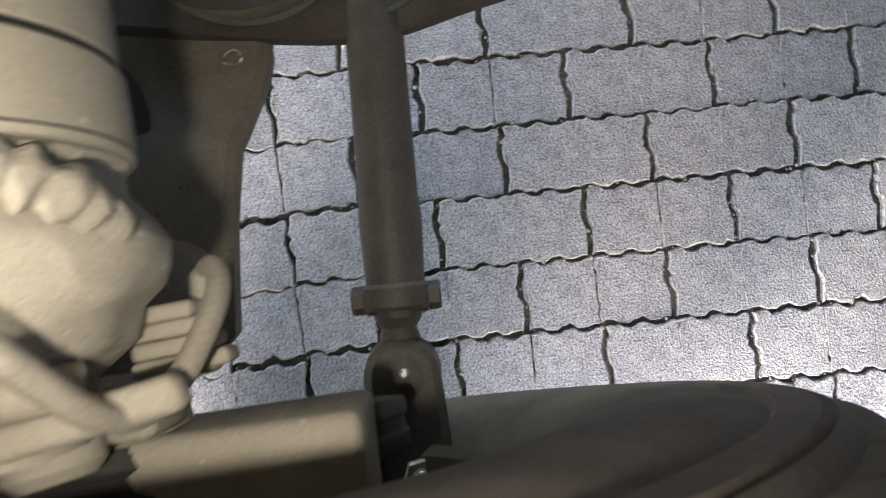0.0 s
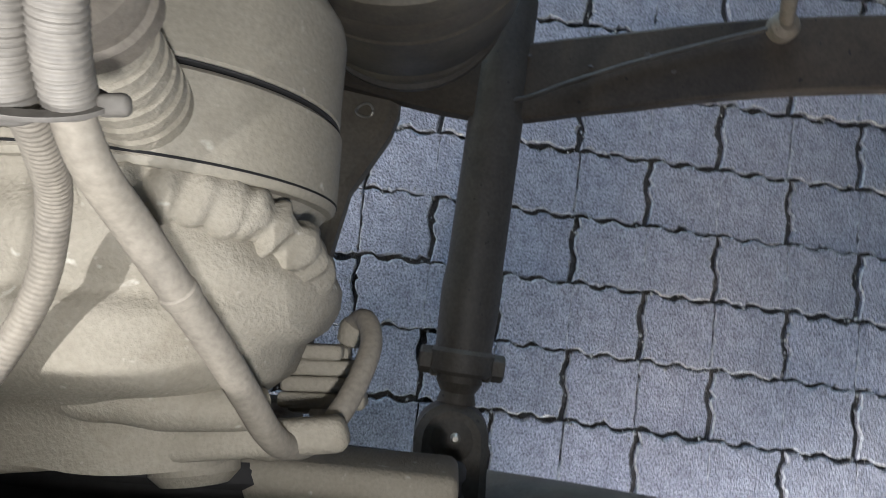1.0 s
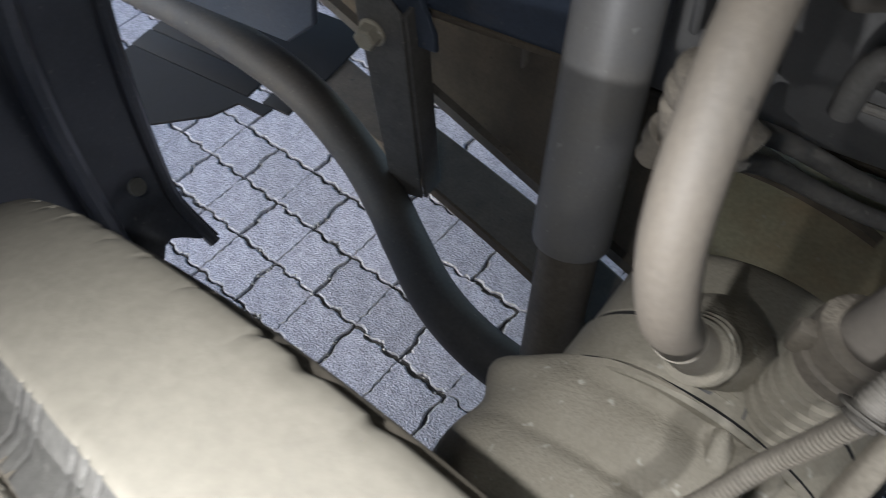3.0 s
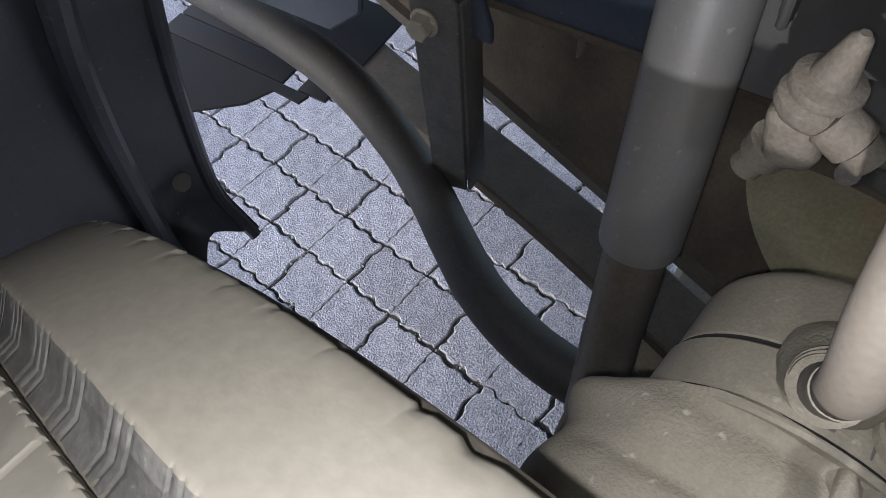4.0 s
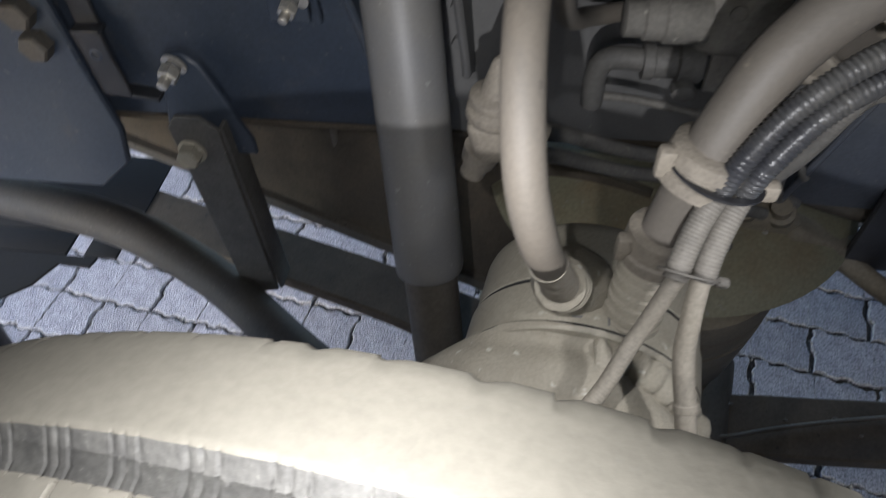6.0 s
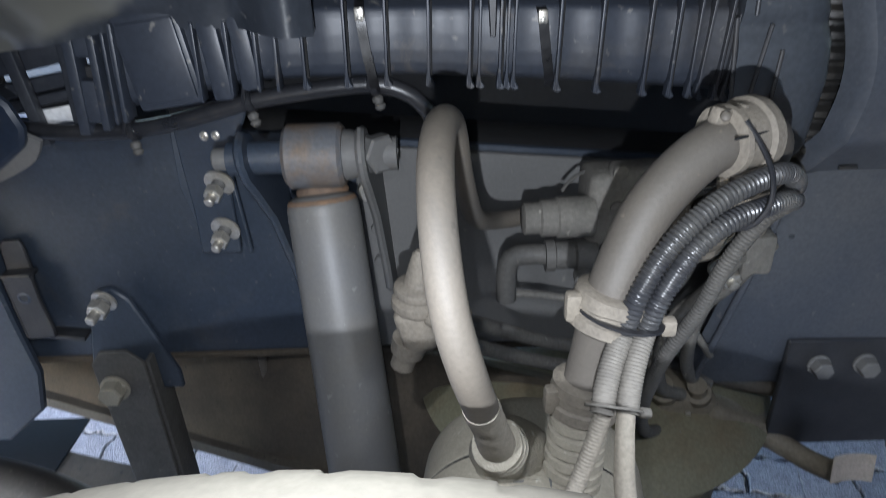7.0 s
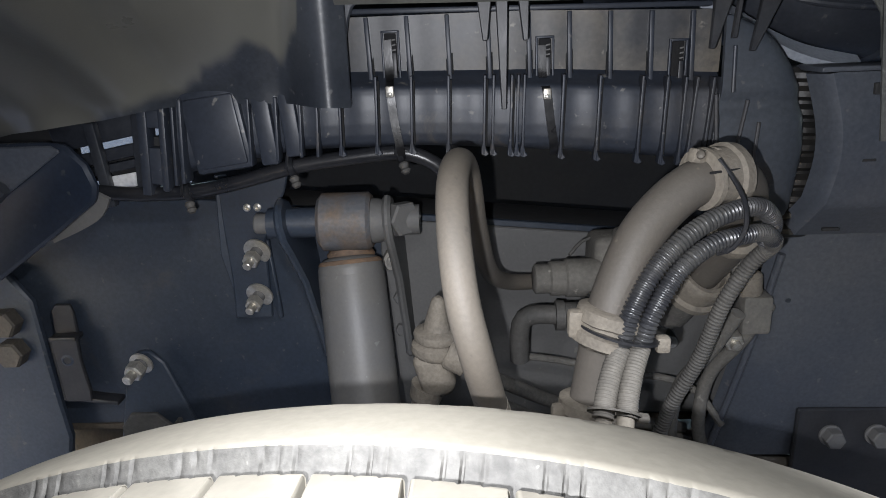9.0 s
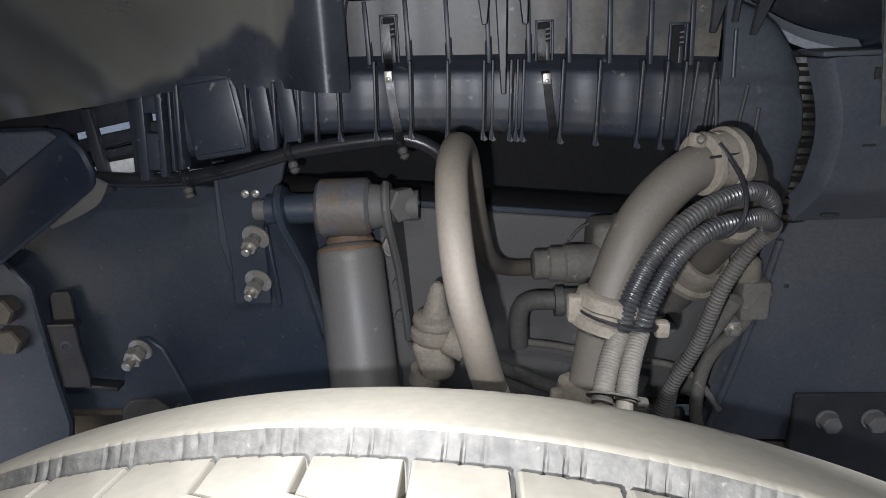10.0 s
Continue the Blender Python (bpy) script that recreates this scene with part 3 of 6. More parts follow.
def build_rail():
    rail = thing("chassis_rail", (-0.3, RAIL + 0.04, 0.73), "blue-black painted steel chassis rail of a truck", "chassis rail")
    web = prism([(-2.05, 0.725), (1.35, 0.725), (1.35, 0.955), (0.24, 0.955), (-0.62, 1.041), (-0.80, 1.052), (-2.05, 1.052)], 0.008, upright(0, RAIL + 0.010, 0), 0.001)
    part("web", web, RAIL_PAINT, rail)
    part("top_flange", box((0.90, 0.08, 0.008), (-0.20, RAIL + 0.052, 0.9955), 0.002, (0, math.degrees(0.1), 0)), DARK, rail)
    part("bottom_flange", box((3.4, 0.085, 0.009), (-0.35, RAIL + 0.045, 0.7235), 0.002), UNDER_BROWN, rail)
    plate = prism([(-0.205, -0.125), (0.30, -0.125), (0.30, 0.094), (-0.205, 0.1435)], 0.007, upright(-0.10, RAIL - 0.0005, 0.860), 0.0015)
    part("doubler_plate", plate, RAIL_GREY, rail, "grey dusty reinforcement plate")


build_rail()


def build_shock():
    s = thing("shock_absorber", (-0.322, 0.445, 0.36), "grey dusty shock absorber hanging upright from the chassis rail", "shock absorber")
    x, y = -0.328, 0.448
    low, axis = Vector((-0.3005, 0.345, 0.690)), Vector((-0.0275, 0.098, 0.300)).normalized()
    part("dust_tube", lathe([(0.030, 0), (0.0365, 0.002), (0.0375, 0.006), (0.0375, 0.02), (0.0357, 0.292), (0.0350, 0.294)], low, axis, 48), SHOCK_PAINT, s, "grey painted outer tube with dust")
    part("top_cap", lathe([(0.0355, 0.290), (0.0353, 0.299), (0.0340, 0.3045), (0.0310, 0.3085), (0.0260, 0.3110), (0.0190, 0.3125)], low, axis, 48), SHOCK_PAINT, s, "rounded tube end")
    part("rust_rim", lathe([(0.0338, 0.3030), (0.0346, 0.3044), (0.0326, 0.3078), (0.0300, 0.3088)], low, axis, 48), RUST, s, "rusty rim of the tube end")
    part("inner_tube", lathe([(0.027, 0), (0.030, 0.01), (0.030, 0.30)], low - axis * 0.27, axis, 32), DARK_STEEL, s, "dark lower tube")
    foot = low - axis * 0.285
    part("neck", lathe([(0.026, 0), (0.022, 0.006), (0.017, 0.014), (0.017, 0.03)], (x + 0.001, y, 0.986), (0, 0, 1), 28), RUST, s, "brown rusty neck")
    eye = lathe([(0.027, 0), (0.031, 0.004), (0.031, 0.052), (0.027, 0.056)], (x - 0.028, y - 0.005, 1.024), (1, 0, 0), 36)
    part("eye", eye, EYE_PAINT, s, "round mounting eye with rusty rim")
    part("bush", lathe([(0.024, 0), (0.024, 0.006), (0.016, 0.03), (0.016, 0.05)], (x + 0.028, y - 0.005, 1.024), (1, 0, 0), 28), RAIL_GREY, s)
    part("bush", lathe([(0.016, 0), (0.016, 0.055), (0.022, 0.058), (0.024, 0.06)], (x - 0.083, y - 0.005, 1.024), (1, 0, 0), 28), RAIL_PAINT, s)
    part("mounting_bolt", join(hexagon((x + 0.057, y - 0.008, 1.027), (0.62, -0.78, 0.06), 0.033, 0.015), rod((x - 0.098, y - 0.005, 1.024), (x + 0.058, y - 0.005, 1.024), 0.011)), RAIL_GREY, s, smooth=20)
    part("lower_eye", lathe([(0.030, 0), (0.034, 0.004), (0.034, 0.05), (0.030, 0.054)], (foot.x - 0.027, foot.y, foot.z), (1, 0, 0), 30), DARK_STEEL, s)


build_shock()


def build_shock_bracket(x, label):
    b = thing("shock_bracket", (x, RAIL, 0.9), label, "bracket", "shock brackets")
    outline = [(0.0, -0.150), (0.030, -0.128), (0.046, -0.125), (0.052, -0.09), (0.070, -0.02), (0.098, 0.022), (0.112, 0.040), (0.116, 0.058), (0.108, 0.075), (0.090, 0.083), (0.070, 0.078), (0.05, 0.05), (0.0, 0.02)]
    # plate lies across the rail: u runs from the rail towards the wheel
    place = Matrix.Translation((x, RAIL - 0.004, 0.970)) @ pose(0, 0, 0, 0, -7 if x < -0.3 else -3, 0) @ Matrix(((0, 0, 1, 0), (-1, 0, 0, 0), (0, 1, 0, 0), (0, 0, 0, 1)))
    part("side_plate", prism(outline, 0.009, place, 0.003), RAIL_PAINT if x < -0.3 else RAIL_GREY, b)
    return b


build_shock_bracket(-0.386, "dark painted triangular steel bracket carrying the shock absorber")
rb = build_shock_bracket(-0.279, "dusty grey triangular steel bracket carrying the shock absorber")
fixing("nut", (-0.290, RAIL - 0.004, 0.955), (0, -1, 0), 0.024, rb, 0.0, 0.006)
for z in (0.905, 0.862):
    fixing("rivet_nut", (-0.285, RAIL - 0.004, z), (0, -1, 0), 0.014, rb, mat=RAIL_GREY)


def build_step_bracket():
    b = thing("cable_bracket", (-0.45, RAIL, 0.88), "dark blue-painted folded steel bracket with two studs and nuts", "bracket")
    o = [(-0.036, 0.185), (0.046, 0.185), (0.040, 0.165), (0.018, 0.122), (0.011, 0.108), (0.009, 0.010), (-0.036, 0.010), (-0.034, 0.06), (-0.036, 0.12)]
    part("plate", prism(o, 0.005, upright(-0.448, 0.505, 0.88), 0.0015), RAIL_PAINT, b)
    part("side_flange", prism([(-0.002, 0.185), (0.012, 0.185), (0.006, 0.10), (0.012, 0.008), (0.008, 0.008), (-0.007, 0.09)], 0.005, upright(-0.488, 0.512, 0.88, 22), 0.001), RAIL_PAINT, b)
    part("side_flange", prism([(-0.006, 0.108), (0.002, 0.105), (0.010, 0.008), (0.006, 0.006), (-0.004, 0.04)], 0.005, upright(-0.437, 0.512, 0.88, -25), 0.001), RAIL_PAINT, b)
    for z in (0.979, 0.924):
        fixing("nut", (-0.447 - 0.07 * (0.979 - z), 0.502, z - 0.003), (-0.16, -1, -0.32), 0.0175, b, 0.0165, 0.010, lift=0.010)
    for x in (-0.453, -0.441):
        part("rivet", lathe([(0.0045, 0), (0.0045, 0.002), (0.0025, 0.003), (0.0022, 0.001)], (x, 0.5025, 1.028), (0, -1, 0), 16), ZINC, b)


build_step_bracket()


def build_link():
    b = thing("stabiliser_link_bracket", (-0.6, 0.5, 0.78), "dark blue-painted triangular bracket bolted under the chassis rail", "bracket")
    o = [(-0.020, 0.060), (-0.008, 0.076), (0.010, 0.078), (0.026, 0.062), (0.062, -0.045), (0.062, -0.07), (-0.045, -0.07), (-0.045, -0.04)]
    part("plate", prism(o, 0.008, upright(-0.605, 0.497, 0.775), 0.002), RAIL_PAINT, b)
    fixing("nut", (-0.606, 0.493, 0.838), (-0.15, -1, -0.25), 0.021, b, 0.015, 0.013, lift=0.006)
    link = thing("stabiliser_link", (-0.6, 0.47, 0.40), "grey-blue folded steel drop link reaching down to the stabiliser bar", "link")
    o = [(-0.034, 0.06), (-0.02, 0.078), (0.012, 0.078), (0.030, 0.06), (0.028, -0.265), (-0.028, -0.28)]
    part("front_face", prism(o, 0.006, upright(-0.602, 0.476, 0.70), 0.0015), GRIMY_CAST, link)
    part("side_face", box((0.006, 0.040, 0.325), (-0.5705, 0.497, 0.598), 0.0015), GRIMY_CAST, link)
    fixing("bolt_head", (-0.615, 0.472, 0.725), (0, -1, 0), 0.026, link, 0.018, mat=DUSTY_STEEL)


build_link()


def build_left_plate():
    b = thing("cab_mount_plate", (-0.78, 0.5, 0.8), "dark painted cab mounting plate with two large hexagon bolts", "bracket")
    o = [(-0.40, 0.11), (0.010, 0.10), (0.035, 0.06), (0.040, -0.06), (0.045, -0.13), (0.030, -0.19), (-0.03, -0.24), (-0.40, -0.24)]
    part("plate", prism(o, 0.012, upright(-0.765, 0.503, 0.86), 0.003), RAIL_PAINT, b)
    for z in (0.897, 0.857):
        fixing("bolt_head", (-0.762, 0.497, z), (0, -1, 0), 0.031, b, 0.0, mat=DARK_STEEL)
    c = thing("clip_bracket", (-0.70, 0.51, 0.80), "small dark folded clip bracket on the chassis rail", "bracket")
    part("upper_leaf", prism([(-0.014, 0.055), (-0.008, 0.063), (0.010, 0.062), (0.013, 0.050), (0.013, 0.022), (-0.016, 0.022)], 0.006, upright(-0.708, 0.520, 0.845, 4), 0.0015), HANGER, c)
    part("fold", box((0.034, 0.020, 0.006), (-0.706, 0.511, 0.867), 0.0015), HANGER, c)
    part("lower_leaf", prism([(-0.018, 0.022), (0.016, 0.022), (0.015, -0.010), (0.019, -0.050), (0.018, -0.066), (-0.016, -0.066), (-0.018, -0.010)], 0.006, upright(-0.704, 0.506, 0.845), 0.0015), HANGER, c)
    part("rolled_edge", rod((-0.722, 0.506, 0.866), (-0.720, 0.506, 0.782), 0.0035, seg=10), HANGER, c)
    part("foot", box((0.046, 0.020, 0.006), (-0.676, 0.514, 0.778), 0.0015, (0, 8, 0)), HANGER, c)
    part("boss", lathe([(0.009, 0), (0.008, 0.006), (0.005, 0.007), (0.004, 0.003)], (-0.706, 0.509, 0.838), (0, -1, 0), 18), RAIL_PAINT, c)


build_left_plate()

# ---- brake: chamber, caliper, carrier, sensor leads ----
CX, CZ = -0.153, 0.797


def bumpy(bm, amount, scale, seed=0.0):
    """Rough casting: verts pushed along their normals by a noise."""
    bm.normal_update()
    for v in bm.verts:
        v.co += v.normal * (noise.noise(v.co * scale + Vector((seed, seed, seed))) * amount)
    return bm


def lump(at, size, seg=14):
    """A rounded cast boss."""
    bm = bmesh.new()
    bmesh.ops.create_uvsphere(bm, u_segments=seg, v_segments=seg // 2 + 2, radius=1.0, matrix=Matrix.Translation(at) @ Matrix.Diagonal((*size, 1)))
    return bumpy(bm, 0.0035, 70, at[0] * 100)


def build_chamber():
    c = thing("brake_chamber", (CX, 0.16, CZ - 0.09), "dust-covered pressed steel brake chamber behind the caliper", "brake chamber")
    part("front_bowl", lathe([(0.0905, 0), (0.0920, 0.0015), (0.0930, 0.006), (0.0925, 0.041), (0.0905, 0.043)], (CX - 0.001, 0.151, CZ), (0.14, 1, 0.0), 64), DUSTY_STEEL, c)
    part("rear_bowl", lathe([(0.0890, 0), (0.0905, 0.002), (0.0905, 0.046), (0.089, 0.053), (0.084, 0.060), (0.074, 0.066), (0.050, 0.070), (0.010, 0.071)], (CX + 0.0055, 0.1965, CZ), (0.14, 1, 0.0), 64), DUSTY_STEEL, c)
    # dark rings paint the shade in the caliper gap and at the bowl seam
    part("gap_shade_ring", band((CX - 0.0008, 0.1556, CZ), (0.14, 1, 0.0), 0.0915, 0.0014, 0.0019, 64), HOLE, c, "black ring painting the dark gap at the caliper joint")
    part("seam_shade_ring", band((CX + 0.0053, 0.1958, CZ), (0.14, 1, 0.0), 0.0895, 0.0013, 0.0013, 64), DARK, c, "dark ring painting the shaded step of the clamped seam")
    # hexagonal boss and boot of the air inlet
    part("inlet_boss", lathe([(0.026, 0), (0.0235, 0.012), (0.020, 0.020), (0.017, 0.023)], (CX - 0.012, 0.187, CZ + 0.078), (-0.15, -0.35, 1), 28), DUSTY_STEEL, c)
    plate = part("rating_plate", box((0.030, 0.019, 0.002), (-0.152, 0.1695, 0.8885), 0.0006, (0, 2, -12)), RAIL_GREY, c, "small dark rating plate with worn marks")
    for k in range(3):
        part("marking", box((0.018 - 0.004 * k, 0.0022, 0.0012), (-0.152, 0.1745 - 0.005 * k, 0.8898), 0.0, (0, 2, -12)), DUSTY_STEEL, plate)


build_chamber()


def build_caliper():
    c = thing("brake_caliper", (-0.16, 0.08, 0.70), "dust-caked cast iron disc brake caliper beside the wheel", "brake caliper")

    rim = [(0.02, -0.122), (0.052, -0.112), (0.060, -0.100), (0.066, -0.091), (0.082, -0.0835), (0.090, -0.072), (0.102, -0.0635), (0.113, -0.0610), (0.124, -0.067), (0.137, -0.077), (0.160, -0.076)]

    def shell(u, v):
        ang = math.pi * (1.16 * u - 0.08)
        y = 0.022 + 0.132 * v
        w = 0.104 + 0.012 * math.exp(-((v - 0.88) / 0.12) ** 2) + 0.008 * math.exp(-((v - 0.45) / 0.2) ** 2) + (0.012 * math.exp(-((u - 0.02) / 0.25) ** 2)) - 0.011 * max(0.0, u - 0.5) * 2
        h = 0.094 - 0.045 / (1 + math.exp((v - 0.27) * 26)) - 0.010 * math.exp(-((v - 0.62) / 0.05) ** 2) * (0.4 + 0.6 * u) + 0.004 * math.exp(-((v - 0.80) / 0.12) ** 2)
        if u > 0.5:                              # waisted towards the rear of the truck
            far = next(xa + (xb - xa) * (y - a) / (b - a) for (a, xa), (b, xb) in zip(rim, rim[1:]) if y <= b)
            w = (far + 0.163 - 0.14 * (y - 0.10)) / 0.99
        dx, dy = -0.003 - w * math.cos(ang), y - 0.10
        p = Vector((-0.16 + 0.990 * dx + 0.14 * dy, 0.10 - 0.14 * dx + 0.990 * dy, 0.782 + h * math.sin(ang)))
        k = min(1.0, max(0.0, (v - 0.90) / 0.10))
        if k:                                    # closes on the chamber
            p = p.lerp(Vector((CX - 0.0025 - 0.0932 * math.cos(ang), p.y, CZ + 0.0932 * math.sin(ang))), k ** 3)
        return tuple(p)
    part("housing", bumpy(sheet(shell, 60, 44, 0.010), 0.0022, 34), DUSTY_CAST, c, smooth=50)
    # knuckled ridge over the joint to the chamber
    row = spline([(-0.150, 0.142, 0.8745), (-0.136, 0.142, 0.8735), (-0.121, 0.140, 0.870), (-0.1055, 0.136, 0.862), (-0.091, 0.130, 0.850), (-0.078, 0.121, 0.835), (-0.072, 0.108, 0.818), (-0.070, 0.096, 0.803)], 0.0015)
    part("knuckle_ridge", bumpy(sweep(row, [(u * 0.0108, v * 0.0140) for u, v in ring(1.0, 16)], (0.2, 0.9, 0.3), lambda t: (0.82 + 0.20 * abs(math.sin(t * math.pi / 0.0125)) + 0.05 * math.sin(t * 410)) * math.sqrt(max(0.06, min(1.0, (0.130 - t) / 0.016)))), 0.0046, 80), DUSTY_CAST, c, smooth=60)
    bar = spline([(-0.266, 0.069, 0.796), (-0.240, 0.066, 0.812), (-0.20, 0.061, 0.826), (-0.16, 0.055, 0.832), (-0.12, 0.048, 0.826), (-0.098, 0.044, 0.812)], 0.005)
    part("cast_ridge", bumpy(sweep(bar, [(a, b * 1.25) for a, b in ring(0.0125, 16)], (0, 0, 1), lambda s: 0.9 + 0.1 * math.sin(s * 60)), 0.0016, 60), DUSTY_CAST, c, smooth=60)
    part("lower_lip", bumpy(box((0.205, 0.040, 0.045), (-0.214, 0.034, 0.690), 0.010, (0, 0, -10), seg=4), 0.004, 45), DUSTY_CAST, c)
    part("rim_ledge", bumpy(box((0.215, 0.016, 0.020), (-0.165, 0.030, 0.812), 0.006, seg=3), 0.003, 60), DUSTY_CAST, c)
    k = thing("caliper_carrier", (-0.14, -0.005, 0.66), "dusty cast caliper carrier bolted beside the brake disc", "caliper carrier")
    part("bridge", bumpy(box((0.235, 0.030, 0.05), (-0.219, 0.040, 0.720), 0.007, (0, 0, -11), seg=3), 0.002, 50), DUSTY_CAST, k)
    part("end_block", bumpy(box((0.205, 0.078, 0.075), (-0.112, -0.0375, 0.689), 0.008, (0, 0, -9), seg=4), 0.003, 40), DUSTY_CAST, k)
    part("web", bumpy(box((0.100, 0.050, 0.05), (-0.160, 0.018, 0.692), 0.008, (0, 0, -11), seg=3), 0.002, 50), DUSTY_CAST, k)
    part("guide_pin_boss", lathe([(0.020, 0), (0.024, 0.004), (0.024, 0.03), (0.018, 0.036)], (-0.150, 0.036, 0.756), (0, -1, 0.1), 24), DUSTY_CAST, k)
    part("guide_pin_boss", lathe([(0.020, 0), (0.024, 0.004), (0.024, 0.03), (0.018, 0.036)], (-0.268, 0.050, 0.760), (0, -1, 0.1), 24), DUSTY_CAST, k)


build_caliper()


def build_connector():
    c = thing("sensor_connector", (-0.075, 0.045, 0.75), "dusty ridged plastic plug of a wear sensor", "connector")
    for k, (y, long) in enumerate(((0.0625, 0.030), (0.0535, 0.044), (0.0440, 0.040), (0.0345, 0.046))):
        part("ridge", box((long * 1.1, 0.0090, 0.022), (-0.085 + 0.001 * k, y + 0.004, 0.738), 0.003, (0, 0, -6), 3), DUSTY_CAST, c)
    part("body", box((0.036, 0.040, 0.018), (-0.085, 0.050, 0.728), 0.004, (0, 0, -6)), DUSTY_CAST, c)
    part("latch", box((0.010, 0.014, 0.006), (-0.099, 0.066, 0.741), 0.001, (0, 0, 10)), DUSTY_PLASTIC, c)
    part("screw", hexagon((-0.084, 0.032, 0.742), (0, 0, 1), 0.010, 0.004), ZINC, c)


build_connector()


def build_leads():
    a = thing("wear_sensor_lead", (-0.16, 0.07, 0.90), "dusty ribbed sensor lead lying across the caliper", "cable", "sensor leads")
    pts = [(-0.1135, 0.1425, 0.9735), (-0.122, 0.134, 0.948), (-0.1328, 0.1230, 0.924), (-0.1512, 0.0965, 0.9025), (-0.1801, 0.066, 0.889), (-0.205, 0.0585, 0.878), (-0.232, 0.0580, 0.864), (-0.258, 0.0585, 0.847), (-0.279, 0.054, 0.828), (-0.289, 0.046, 0.808)]
    part("lead", corrugated(pts, 0.0054, 0.0023, 14, depth=0.022), DUSTY_HOSE, a)
    part("end_fitting", bumpy(lathe([(0.007, 0), (0.011, 0.003), (0.012, 0.022), (0.008, 0.026)], (-0.266, 0.057, 0.842), (-0.8, -0.25, -0.6), 18), 0.001, 90), DUSTY_CAST, a)
    part("clip", box((0.006, 0.014, 0.010), (-0.2745, 0.058, 0.842), 0.001), DUSTY_CAST, a)
    b = thing("wheel_speed_lead", (-0.09, 0.06, 0.80), "dusty rubber sensor lead bending back to its plug", "cable", "sensor leads")
    q = [(-0.1010, 0.1425, 0.9745), (-0.1030, 0.1355, 0.9665), (-0.1045, 0.126, 0.953), (-0.1045, 0.114, 0.930), (-0.100, 0.094, 0.906), (-0.0955, 0.074, 0.882), (-0.0915, 0.052, 0.857), (-0.0895, 0.036, 0.837), (-0.0860, 0.0265, 0.819), (-0.0780, 0.0250, 0.803), (-0.0660, 0.035, 0.789), (-0.0555, 0.053, 0.772), (-0.0505, 0.070, 0.755), (-0.0545, 0.083, 0.740), (-0.0625, 0.081, 0.729), (-0.0670, 0.070, 0.724)]
    part("lead", sweep(spline(q, 0.004), ring(0.0064, 18), (0.3, 0.2, 1), lambda s: 0.86 + 0.14 * min(1.0, s / 0.05)), DUSTY_HOSE, b)
    part("boot", lathe([(0.0066, 0), (0.0085, 0.002), (0.0088, 0.012), (0.0070, 0.015)], q[-1], Vector(q[-2]) - Vector(q[-1]), 16), DUSTY_CAST, b)
    part("clip", band(q[4], Vector(q[5]) - Vector(q[3]), 0.0058, 0.006, 0.0012, 16), DUSTY_HOSE, b)


build_leads()


# ---- steering, axle, suspension below ----
def build_tie_rod():
    t = thing("tie_rod", (0.05, 0.2, 0.30), "dark greasy steel tie rod with clamped ball joint end", "tie rod")
    a, b = Vector((0.012, 0.030, 0.345)), Vector((0.105, 0.47, 0.345))
    w = (b - a).normalized()
    part("tube", sweep([a + (b - a) * (i / 24) for i in range(25)], ring(0.0335, 32), (0, 0, 1), lambda s: 1.0 if s > 0.10 else 1.06 if s > 0.07 else 0.97 + 1.2 * s), DARK_STEEL, t)
    part("clamp", band(a + w * 0.002, w, 0.031, 0.030, 0.007), DARK_STEEL, t)
    side = Vector((w.y, -w.x, 0))
    for s in (-1, 1):
        part("clamp_bolt", join(hexagon(a + side * s * 0.034, side * s, 0.028, 0.016), rod(a + side * s * 0.025, a + side * s * 0.036, 0.018)), DARK_STEEL, t, smooth=20)
    part("threaded_end", lathe([(0.023, 0), (0.020, 0.012), (0.027, 0.024), (0.024, 0.045)], a - w * 0.045, w, 28), DARK_STEEL, t)
    e = a - w * 0.085
    part("ball_joint", lathe([(0.02, 0), (0.037, 0.006), (0.044, 0.022), (0.041, 0.048), (0.030, 0.066), (0.012, 0.072)], (e.x, e.y, 0.305), (0, 0, 1), 36), DARK_STEEL, t)
    part("grease_nipple", lathe([(0.006, 0), (0.006, 0.006), (0.003, 0.009)], (e.x + 0.004, e.y + 0.004, 0.3755), (0, 0, 1), 10), ZINC, t)
    arm = thing("steering_arm", (-0.02, -0.12, 0.32), "dark forged steering arm behind the wheel", "steering arm")
    o = [(0.042 * math.cos(q), 0.042 * math.sin(q)) for q in [math.pi * i / 14 for i in range(15)]] + [(-0.041, -0.20), (0.044, -0.20)]
    part("arm", bumpy(prism(o, 0.046, pose(e.x, e.y, 0.350, 0, 0, -8), 0.009), 0.0015, 30), DARK_STEEL, arm)
    part("nut", join(hexagon((e.x - 0.010, e.y - 0.105, 0.362), (0, 0, 1), 0.034, 0.020), rod((e.x - 0.010, e.y - 0.105, 0.38), (e.x - 0.010, e.y - 0.105, 0.392), 0.009)), ZINC, arm, "zinc castle nut", smooth=20)


build_tie_rod()


